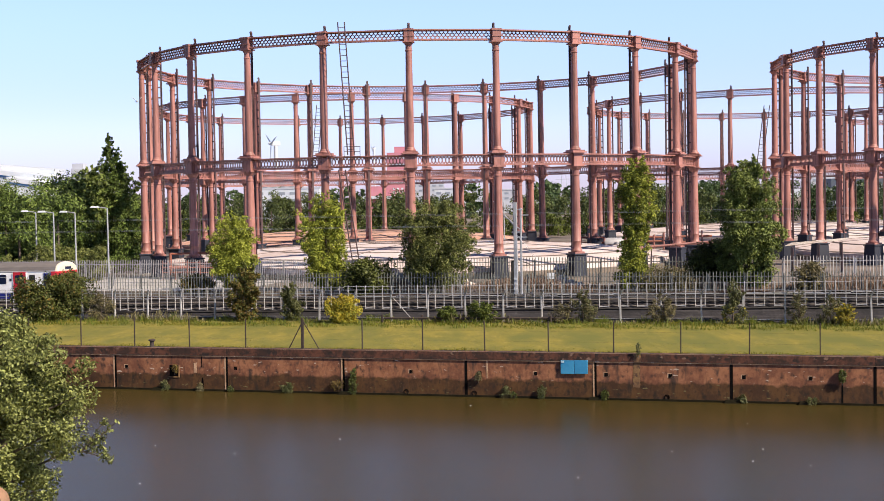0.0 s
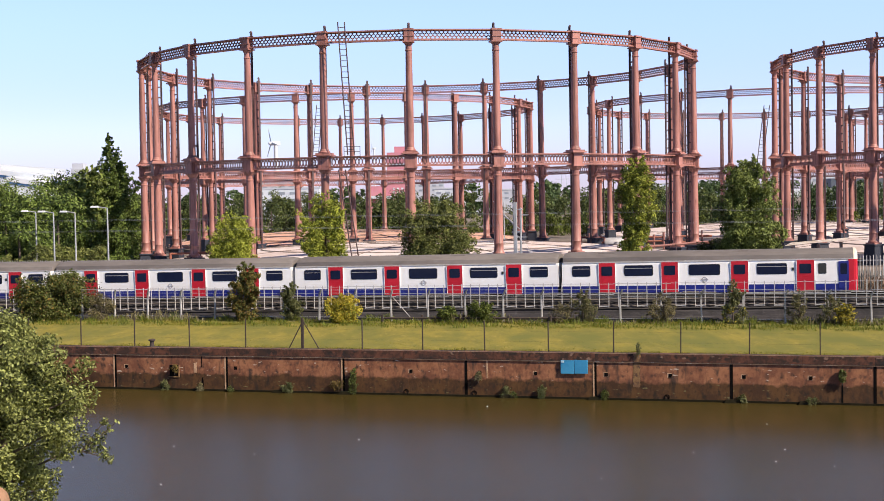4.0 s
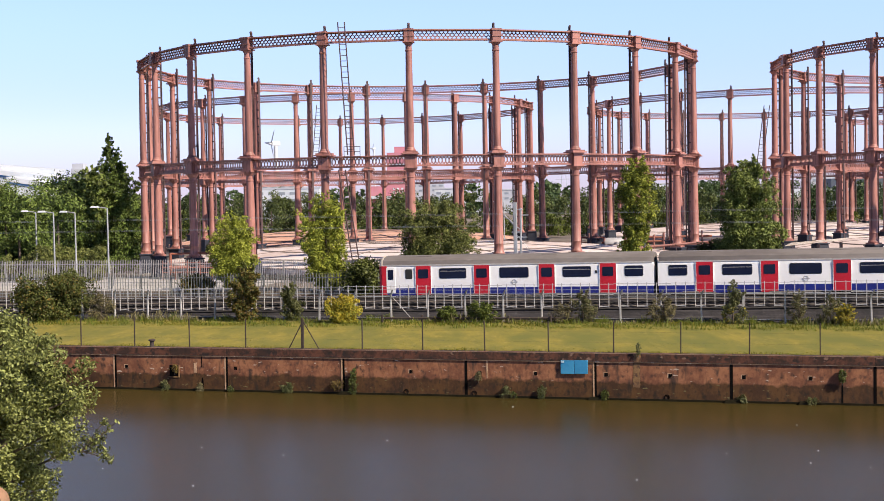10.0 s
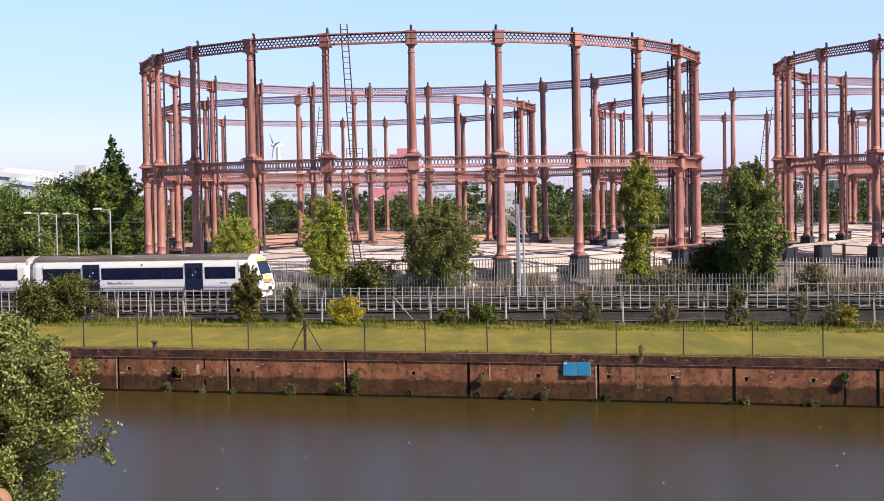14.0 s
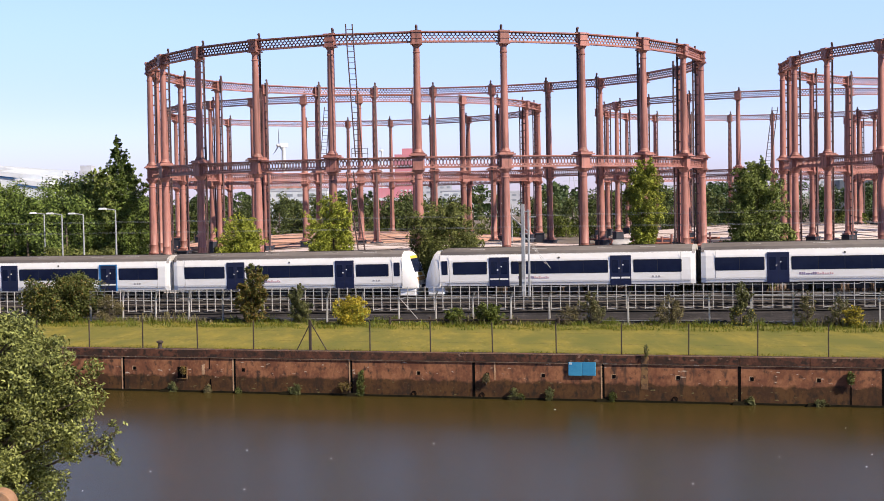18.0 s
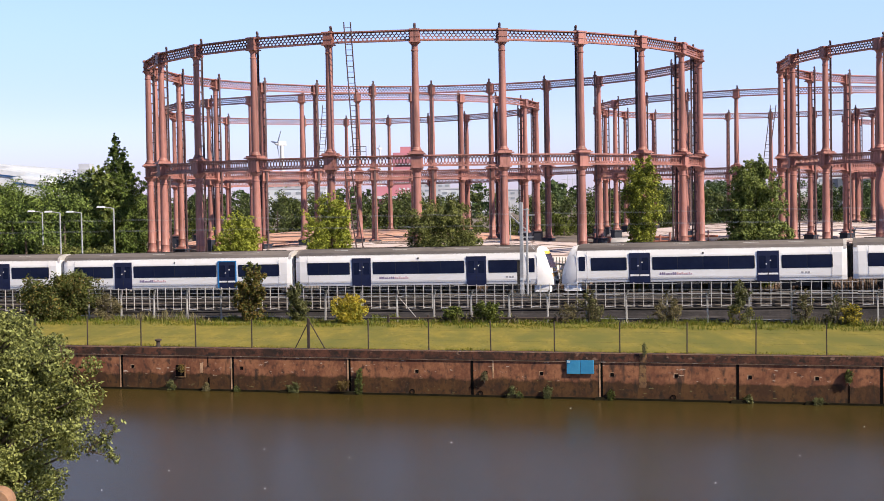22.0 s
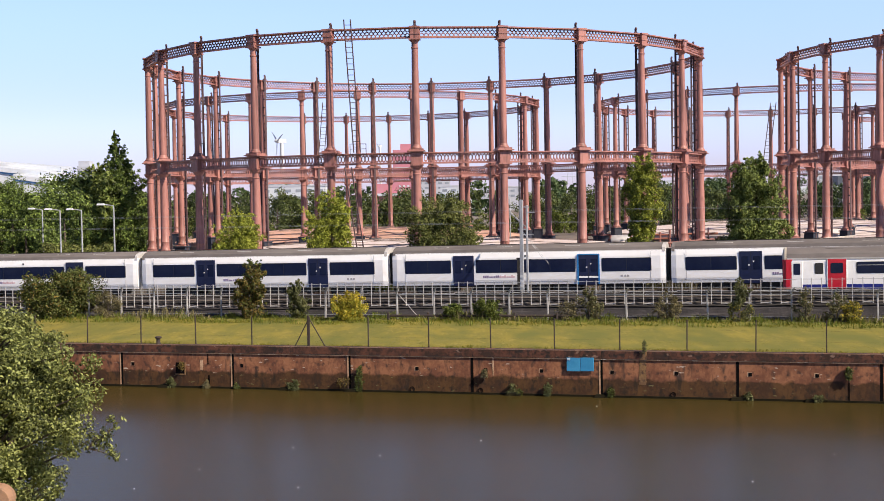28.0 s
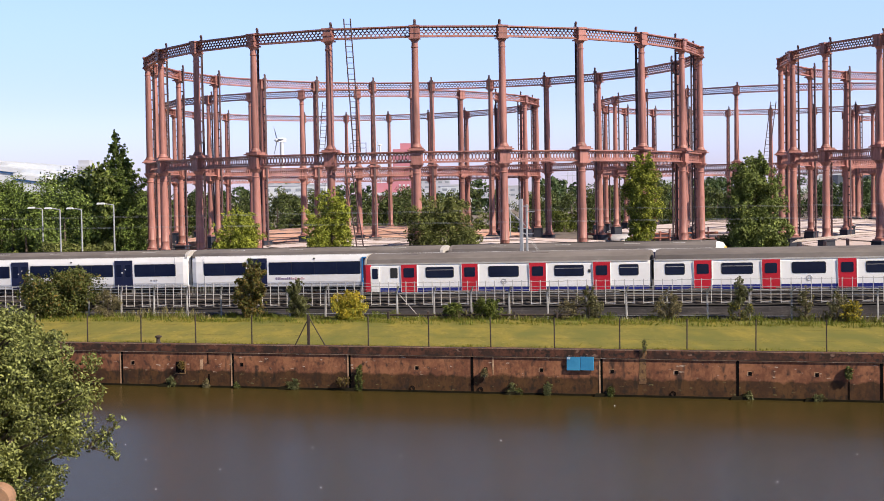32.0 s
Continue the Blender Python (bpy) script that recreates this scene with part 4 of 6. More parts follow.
def dome(t):
    return math.sqrt(max(0.02, 1 - (t - 0.38) ** 2 / 0.40)) if t > 0.38 else 0.55 + 0.45 * (t / 0.38) ** 0.7


def oval(t):
    return math.sqrt(max(0.03, 1 - (2 * t - 0.92) ** 2 * 0.82))


def spire(t):
    return 0.05 + 1.6 * (1 - t) if t > 0.76 else 0.44 + 0.5 * (0.76 - t) / 0.16 if t > 0.6 else 0.85 + 0.2 * (0.6 - t)


def pillar(t):
    return 0.9 + 0.10 * math.sin(t * 9 + 1.5) if t < 0.86 else 0.8 * math.sqrt(max(0.05, 1 - (t - 0.86) ** 2 / 0.021))


def trees():
    near = dict(group="trackside trees", even=1.0)
    plant("tree", (-17.3, 115.0, 0.3), oval, 6.3, 4.9, L_LIME, 19000, 0.085, "young yellow-green tree beside the gasholder fence", "tree", 11, low=0.06, lumps=150, spray=0.22, rise=1.5, **near)
    plant("tree", (-9.5, 113.0, 0.3), oval, 7.8, 4.6, L_LIME, 21000, 0.085, "rounded yellow-green tree beside the gasholder fence", "tree", 12, low=0.03, lumps=170, spray=0.22, rise=1.5, **near)
    plant("tree", (-0.35, 110.6, 0.3), dome, 7.1, 7.4, L_SCRUB, 30000, 0.085, "broad green tree with low branches beside the gasholder fence", "tree", 13, low=0.03, second=(L_BRAMBLE, 0.12, 1.0), lumps=150, spray=0.2, rise=0.9, **near)
    plant("tree", (14.9, 106.3, 0.3), pillar, 10.0, 3.3, L_LIME, 26000, 0.075, "tall slender ivy-clad tree beside the gasholder fence", "tree", 14, low=0.03, second=(L_MID, 0.3, 1.0), lumps=170, spray=0.3, rise=0.5, **near)
    plant("tree", (23.2, 104.3, 0.3), dome, 9.9, 5.9, L_DEEP, 36000, 0.09, "broad deep-green tree beside the gasholder fence", "tree", 15, low=0.04, trunk=0.2, lumps=190, spray=0.22, rise=0.8, **near)
    plant("shrub", (-5.9, 110.0, 0.2), dome, 2.6, 4.8, L_BRAMBLE, 6000, 0.11, "dark green shrub at the gasholder fence", "shrub", 16, group="trackside shrubs", low=0.0)
    plant("shrub", (21.0, 107.0, 0.2), dome, 3.6, 4.6, L_BRAMBLE, 9000, 0.10, "dark green shrub at the gasholder fence", "shrub", 17, group="trackside shrubs", low=0.0)
    # added shrub, stands in for dark yard clutter and red pipework
    plant("shrub", (-20.6, 115.4, 0.15), dome, 1.3, 3.2, L_BRAMBLE, 4200, 0.09, "low dark shrub added in place of dark clutter and red pipework", "shrub", 20, group="trackside shrubs", low=0.0, second=(L_RUST, 0.35, 1.0), depth=0.4)
    plant("shrub", (27.2, 101.6, 0.2), dome, 2.2, 3.2, L_GREY, 3000, 0.09, "dry grey-brown shrub at the gasholder fence", "shrub", 18, group="trackside shrubs", low=0.0)
    plant("shrub", (17.2, 104.4, 0.2), dome, 1.7, 6.0, L_GREY, 4500, 0.07, "dry grey-brown weeds beside the tracks", "shrub", 19, group="trackside shrubs", low=0.0, depth=0.3)
    # along the near fence: s, d, height, width, leaves, count, size
    for k, (s, d, h, w, mat, n, z, lab, second) in enumerate((
            (-47.6, 78.9, 2.9, 6.4, L_BRAMBLE, 11000, 0.105, "dark green bramble bush at the railway fence", (L_RUST, 0.12, 1.0)),
            (-44.0, 79.0, 1.8, 2.2, L_GREY, 1500, 0.06, "sparse grey-green weeds at the railway fence", None),
            (-34.0, 78.9, 3.7, 2.2, L_BRAMBLE, 5200, 0.085, "young tree with some reddish leaves at the railway fence", (L_RUST, 0.5, 0.9)),
            (-31.15, 79.2, 2.4, 1.8, L_OLIVE, 3600, 0.065, "rounded olive-green shrub at the railway fence", None),
            (-27.45, 78.3, 1.75, 2.8, L_GORSE, 4200, 0.07, "gorse bush full of yellow blossom in the grass", (L_LIME, 0.3, 0.7)),
            (-21.1, 78.8, 1.0, 1.6, L_MID, 1500, 0.07, "small green shrub at the railway fence", None),
            (-19.05, 78.7, 1.25, 2.1, L_MID, 2200, 0.07, "small green shrub at the railway fence", None),
            (-13.0, 79.3, 2.0, 1.7, L_OLIVE, 1500, 0.06, "sparse straw-coloured weeds at the railway fence", (L_GREY, 0.5, 1.0)),
            (-14.2, 79.2, 1.2, 2.0, L_GREY, 800, 0.06, "dry grey weeds at the railway fence", None),
            (-8.3, 79.2, 1.7, 1.9, L_GREY, 1300, 0.06, "grey-green weeds at the railway fence", None),
            (-4.4, 79.0, 2.5, 1.7, L_OLIVE, 2000, 0.065, "olive-green shrub with yellow flowers at the railway fence", (L_GORSE, 0.12, 0.4)),
            (-0.8, 79.2, 1.9, 1.5, L_GREY, 900, 0.06, "grey-green weeds at the railway fence", (L_OLIVE, 0.4, 1.0)),
            (0.9, 79.2, 1.7, 2.0, L_GREY, 1000, 0.06, "grey-green weeds at the railway fence", (L_OLIVE, 0.5, 1.0)),
            (1.8, 78.7, 1.2, 1.7, L_GORSE, 1500, 0.07, "low bush with yellow blossom at the railway fence", (L_OLIVE, 0.4, 1.0)))):
        plant("shrub", on_track(s, d, 0.08), dome, h, w, mat, int(n * 1.6), z * 0.78, lab, "shrub", 40 + k, lumps=90 if n > 9000 else 60 if h > 3 else 34 if n > 2500 else 26, trunk=0.05, low=0.0, second=second, group="fence shrubs", depth=0.7)


def near_bush():
    """The tree on the near bank that reaches into the picture."""
    rnd = np.random.default_rng(77)
    root = thing("riverbank_tree", pose(-8.48, 24.0, -0.76), "dense olive-green tree with small leaves on the near bank", "tree")
    g = Geo()
    g.loft([[(math.cos(k) * r + o, math.sin(k) * r, z) for k in [2 * math.pi * j / 9 for j in range(9)]] for r, o, z in ((0.26, 0, 0.0), (0.2, 0.05, 1.5), (0.15, 0.1, 3.0), (0.08, 0.0, 4.6))])
    clumps = []
    for i in range(1000):
        z = rnd.uniform(1.3, 6.1)
        w = np.interp(z, (1.3, 2.4, 2.85, 3.5, 4.12, 4.9, 5.3, 5.6, 5.95, 6.3), (1.05, 1.6, 2.0, 2.4, 2.58, 2.78, 2.7, 2.4, 1.65, 1.0))
        a, r = rnd.uniform(0, 2 * math.pi), w * rnd.uniform(0.3, 0.93)
        c = (math.cos(a) * r - 0.28, math.sin(a) * r, z)
        s = rnd.uniform(0.15, 0.32)
        clumps.append((c, (s, s, s * 0.8)))
        if i % 4 == 0:
            b = Vector((0.05, 0, max(0.6, z - 1.2)))
            m = b.lerp(Vector(c), 0.5) + Vector((0, 0, 0.15))
            g.tube(b, m, 0.05, 0.03, 5).tube(m, c, 0.03, 0.01, 5)
    for c, s in (((2.45, 0.2, 4.3), 0.08), ((2.72, 0.0, 4.32), 0.05), ((2.6, 0.0, 4.2), 0.06), ((2.4, 0.1, 4.05), 0.14), ((2.3, 0.1, 3.9), 0.15), ((2.45, 0.1, 3.75), 0.13), ((2.56, 0.1, 3.66), 0.10)):
        clumps.append((c, (s, s, s)))
        g.tube((2.05, 0.1, 3.8), c, 0.012, 0.006, 4)
    part("trunk", g, BARK, root)
    part("crown", leaves_mesh("crown", leaf_cloud(clumps, 190000, 0.0345, rnd, 1.6, 0.2), L_BUSH), None, root)


def bank_pier():
    """A round-topped masonry pier among the leaves on the near bank."""
    p = thing("bank_pier", pose(-7.47, 22.2, -1.26), "weathered orange-brown masonry pier with a rounded top beside the tree", "pier")
    part("shaft", Geo().box(0, 0.17, 0, 0.5, 0.34, 3.78, edge=0.015), PIER, p)
    arch = [(0.262 * math.cos(math.pi * j / 12), 0.25 * math.sin(math.pi * j / 12)) for j in range(13)]
    part("cap", Geo().loft([[(x * k, y, 3.78 + z * k) for x, z in arch] for y, k in ((-0.012, 0.96), (0.0, 1.0), (0.34, 1.0), (0.352, 0.96))]), PIER, p)


def woods():
    """Belts of far trees, uncountable: crowns of large leaf clumps over short trunks."""
    for k, (name, x0, x1, y0, y1, h0, h1, n, per, size, mat, lab) in enumerate((
            ("woodland", -68, -36.5, 141, 178, 7.5, 11.2, 56, 3700, 0.155, L_WOOD, "dense dark green trees beside the gasworks"),
            ("hedge", -60, -32.5, 132.5, 137, 2.3, 3.9, 34, 1400, 0.12, L_SCRUB, "pale olive-green hedge of shrubs behind the palisade fence"),
            ("far_trees", -100, 60, 268, 330, 6.0, 10.3, 130, 1100, 0.27, L_SHADE, "line of dark green trees behind the gasworks"),
            ("scrub", -95, 105, 262, 282, 2.2, 4.8, 130, 320, 0.2, L_MID, "green scrub behind the gasholders"),
            ("far_trees", 40, 150, 330, 380, 8.0, 12.0, 60, 900, 0.32, L_FAR, "line of green trees behind the gasworks"),
            ("distant_trees", -320, 330, 520, 700, 9.0, 15.0, 110, 200, 1.1, L_FAR, "hazy distant trees on the horizon"))):
        rnd = np.random.default_rng(300 + k)
        clumps, g = [], Geo()
        for i in range(n):
            x, y = rnd.uniform(x0, x1), rnd.uniform(y0, y1)
            h = rnd.uniform(h0, h1)
            w = h * rnd.uniform(0.32, 0.46)
            g.tube((x, y, -0.2), (x, y, h * 0.6), h * 0.022, h * 0.01, 5)
            for j in range(18):
                t = rnd.uniform(0.0, 1.0)
                a, r = rnd.uniform(0, 6.3), w * math.sqrt(max(0.04, 1 - (t - 0.45) ** 2 / 0.36)) * rnd.uniform(0.3, 0.9)
                s = w * rnd.uniform(0.24, 0.46)
                clumps.append(((x + math.cos(a) * r, y + math.sin(a) * r, h * (0.05 + 0.88 * t)), (s, s, s * 0.8)))
        root = thing(name, Matrix(), lab, "trees", kind="stuff")
        part("trunks", g, BARK, root)
        part("crowns", leaves_mesh("crowns", leaf_cloud(clumps, n * per, size, rnd), mat), None, root)
    # the tall pointed tree that stands out of the wood
    plant("conifer", (-35.8, 150.0, 0.1), spire, 15.0, 7.8, L_WOOD, 34000, 0.11, "tall pointed dark conifer above the wood", "tree", 91, trunk=0.25, low=0.05, lumps=280, even=0.7, spray=0.2, rise=0.4)
    plant("tree", (-37.8, 149.0, 0.1), dome, 11.6, 6.5, L_DEEP, 8000, 0.22, "dark green tree beside the conifer", "tree", 92, trunk=0.25, low=0.1)


def grass():
    """Blades and tufts on the bank, taller along the fence."""
    rnd = np.random.default_rng(9)
    v = []
    for n, d0, d1, h in ((45000, 76.0, 79.8, 0.19), (30000, 65.0, 77.0, 0.04), (4000, 64.5, 65.0, 0.11)):
        s = rnd.uniform(-62, 24, n)
        d = rnd.uniform(d0, d1, n)
        hh = h * rnd.uniform(0.3, 1.3, n) * (0.62 + 0.5 * np.sin(s * 1.1 + 1.7 * np.sin(s * 0.43)) * np.sin(d * 1.7 + s * 0.31 + 1.1 * np.sin(s * 0.23)))
        a = rnd.uniform(0, 6.3, n)
        w = 0.008 + 0.014 * rnd.random(n)
        kk, dk = (K, d) if d0 > 70 else (KW, d)
        x, y = s * math.cos(kk) + dk * math.sin(kk), -s * math.sin(kk) + dk * math.cos(kk)
        lean = rnd.normal(size=(n, 2)) * hh[:, None] * 0.4
        z = np.full(n, 0.02)
        b0 = np.stack([x - np.cos(a) * w, y - np.sin(a) * w, z], 1)
        b1 = np.stack([x + np.cos(a) * w, y + np.sin(a) * w, z], 1)
        t0 = np.stack([x + lean[:, 0], y + lean[:, 1], z + hh], 1)
        t1 = t0 + np.stack([np.cos(a) * 0.01, np.sin(a) * 0.01, np.zeros(n)], 1)
        v.append(np.stack([b0, b1, t1, t0], 1).reshape(-1, 3))
    n = 18000
    s, d = rnd.uniform(-33, 30, n), 105.6 + 5.5 * rnd.random(n) ** 1.6
    x, y = s * math.cos(K) + d * math.sin(K), -s * math.sin(K) + d * math.cos(K)
    hh, a, w = rnd.uniform(0.3, 1.1, n) * (0.6 + 0.4 * np.sin(s * 0.5)) + 0.15, rnd.uniform(0, 6.3, n), 0.02 + 0.03 * rnd.random(n)
    lean = rnd.normal(size=(n, 2)) * hh[:, None] * 0.35
    z = np.full(n, 0.1)
    t0 = np.stack([x + lean[:, 0], y + lean[:, 1], z + hh], 1)
    w0, w1 = np.stack([np.cos(a) * w, np.sin(a) * w, z * 0], 1), np.stack([np.cos(a) * 0.012, np.sin(a) * 0.012, z * 0], 1)
    b = np.stack([x, y, z], 1)
    m = 3200
    s2 = rnd.uniform(-60, 8, m)
    d2 = 78.3 + 1.5 * rnd.random(m)
    keep = np.clip(0.15 + 0.9 * np.sin(s2 * 0.45 + 0.8) * np.sin(s2 * 0.17 + 2.0), 0.05, 1.0)
    h2 = rnd.uniform(0.1, 0.7, m) * keep + 0.08
    x2, y2 = s2 * math.cos(K) + d2 * math.sin(K), -s2 * math.sin(K) + d2 * math.cos(K)
    a2, u2 = rnd.uniform(0, 6.3, m), 0.006 + 0.014 * rnd.random(m)
    o2, lean2 = np.stack([np.cos(a2) * u2, np.sin(a2) * u2, u2 * 0], 1), rnd.normal(size=(m, 2)) * h2[:, None] * 0.3
    b2, t2 = np.stack([x2, y2, u2 * 0 + 0.03], 1), np.stack([x2 + lean2[:, 0], y2 + lean2[:, 1], h2 + 0.03], 1)
    stalks = new("fence_weeds", leaves_mesh("fence_weeds", np.stack([b2 - o2, b2 + o2, t2 + o2 * 1.6, t2 - o2 * 1.6], 1).reshape(-1, 3), L_GREY))
    tagged(stalks, "dry grey-green weed stalks along the railway fence", "weeds", kind="stuff")
    weeds = new("dry_weeds", leaves_mesh("dry_weeds", np.stack([b - w0, b + w0, t0 + w1, t0 - w1], 1).reshape(-1, 3), L_STRAW))
    tagged(weeds, "dry pinkish-brown weeds along the gasworks fence", "weeds", kind="stuff")
    # longer green grass in clumps at the foot of the railway fence
    n = 34000
    s, d = rnd.uniform(-62, 24, n), 79.8 - 4.5 * rnd.random(n) ** 2.2
    clump = np.sin(s * 1.9 + 1.3 * np.sin(s * 0.61)) * np.sin(d * 2.3 + s * 0.47) + 0.35 * np.sin(s * 5.3 + d * 3.1)
    hh = np.clip(0.15 + 0.26 * clump, 0.03, 0.55) * rnd.uniform(0.5, 1.3, n)
    x, y = s * math.cos(K) + d * math.sin(K), -s * math.sin(K) + d * math.cos(K)
    a, w = rnd.uniform(0, 6.3, n), 0.008 + 0.016 * rnd.random(n)
    lean, o = rnd.normal(size=(n, 2)) * hh[:, None] * 0.4, np.stack([np.cos(a) * w, np.sin(a) * w, w * 0], 1)
    b, t0 = np.stack([x, y, w * 0 + 0.02], 1), np.stack([x + lean[:, 0], y + lean[:, 1], hh + 0.02], 1)
    verge = new("long_grass", leaves_mesh("long_grass", np.stack([b - o, b + o, t0 + o * 0.5, t0 - o * 0.5], 1).reshape(-1, 3), L_VERGE))
    tagged(verge, "longer green grass in clumps below the railway fence", "grass", kind="stuff")
    ob = new("grass_tufts", leaves_mesh("grass_tufts", np.concatenate(v), L_GRASS))
    tagged(ob, "dry green grass tufts on the river bank", "grass", kind="stuff")


def wall_plants():
    """Weeds that hang on the river wall and at its foot."""
    for k, (s, z, h, w, mat, n) in enumerate(((-33.0, -2.2, 0.55, 0.6, L_OLIVE, 350), (-31.0, -2.2, 0.45, 0.4, L_GREY, 200), (-29.3, -2.2, 0.3, 0.3, L_BRAMBLE, 120), (-26.2, -2.2, 0.55, 0.7, L_OLIVE, 400),
                                              (-22.75, -2.2, 1.35, 0.55, L_BRAMBLE, 500), (-23.5, -1.85, 0.35, 1.0, L_RUST, 140), (-16.3, -1.3, 0.35, 0.4, L_GREY, 160), (-15.0, -2.2, 0.6, 0.55, L_OLIVE, 300), (-14.6, -2.2, 0.35, 0.4, L_BRAMBLE, 160), (-13.2, -2.2, 0.65, 0.5, L_OLIVE, 300),
                                              (-10.2, -2.2, 0.5, 0.45, L_BRAMBLE, 220), (-3.9, -2.2, 0.4, 0.6, L_OLIVE, 260), (-0.8, -2.2, 0.35, 0.7, L_OLIVE, 260), (0.55, -1.1, 0.55, 0.45, L_BRAMBLE, 250), (-32.4, -1.2, 0.35, 0.4, L_RUST, 90), (-8.6, 0.0, 0.55, 0.22, L_OLIVE, 90))):
        plant("wall_weed", on_wall(s, WALL_D - 0.13, z), dome, h, w, mat, int(n * 1.3), 0.042, "small green weed growing out of the river wall", "plant", 130 + k, trunk=0.02, low=0.0, group="wall weeds", depth=0.3)


# ---- trains ----
def tube_section(x, k=1.0, zb=0.80, drop=0.0):
    """Cross-section of the low red-doored train at x: half width scaled by k."""
    pts = [(-1.42, zb), (-1.42, 1.6), (-1.40, 2.65), (-1.36, 2.78)]
    return [(x, y * k, z - drop * (z - zb)) for y, z in pts] + [(x, -y * k, z - drop * (z - zb)) for y, z in reversed(pts)]


def roof_section(x, k, base, top, n=9, w=1.36):
    return [(x, -w * k * math.cos(math.pi * j / (n - 1)), base + (top - base) * math.sin(math.pi * j / (n - 1)) ** 0.75) for j in range(n)]


def rounded(x0, x1, z0, z1, y, r=0.08, thick=0.02):
    """A plate with rounded corners in the plane y (facing -y for negative y)."""
    out = []
    for cx, cz, a0 in ((x1 - r, z1 - r, 0), (x0 + r, z1 - r, 90), (x0 + r, z0 + r, 180), (x1 - r, z0 + r, 270)):
        for a in (0, 45, 90):
            out.append((cx + r * math.cos(radians(a0 + a)), cz + r * math.sin(radians(a0 + a))))
    s = -1 if y < 0 else 1
    return Geo().loft([[(a, y, b) for a, b in out], [(a, y + s * thick, b) for a, b in out]])


def bogie_mesh():
    g = Geo()
    for y in (-0.98, 0.98):
        g.box(0, y, 0.42, 2.9, 0.16, 0.24, edge=0.03)
        for x in (-1.05, 1.05):
            g.box(x, y, 0.28, 0.34, 0.2, 0.4, edge=0.03)
        g.box(0, y, 0.62, 0.7, 0.3, 0.25, edge=0.03)
    g.box(0, 0, 0.45, 0.5, 1.9, 0.25)
    return g.mesh("bogie", T_UNDER)


def wheel_mesh():
    g = Geo()
    g.loft([[(r * math.cos(2 * math.pi * j / 16), y, r * math.sin(2 * math.pi * j / 16)) for j in range(16)] for r, y in ((0.44, -0.07), (0.40, -0.06), (0.39, 0.06), (0.2, 0.07))])
    return g.mesh("wheel", T_UNDER, True)


BOGIE, WHEEL = None, None


def running_gear(car, half, wheelbase):
    global BOGIE, WHEEL
    BOGIE, WHEEL = BOGIE or bogie_mesh(), WHEEL or wheel_mesh()
    for x in (-half, half):
        b = part("bogie", BOGIE, None, car, at=pose(x, 0, 0))
        for xx in (-1.05, 1.05):
            for y in (-0.75, 0.75):
                part("wheel", WHEEL, None, b, at=pose(xx, y, 0.40))
    g = Geo()
    for x, w in ((-3.3, 1.5), (-1.2, 1.8), (1.0, 1.4), (3.0, 1.9)):
        g.box(x, -0.75, 0.32, w, 0.7, 0.42, edge=0.04).box(x, 0.75, 0.32, w, 0.7, 0.42, edge=0.04)
    g.box(0, 0, 0.7, 2 * half + 2.6, 2.2, 0.12)
    part("equipment_box", g, T_UNDER, car)


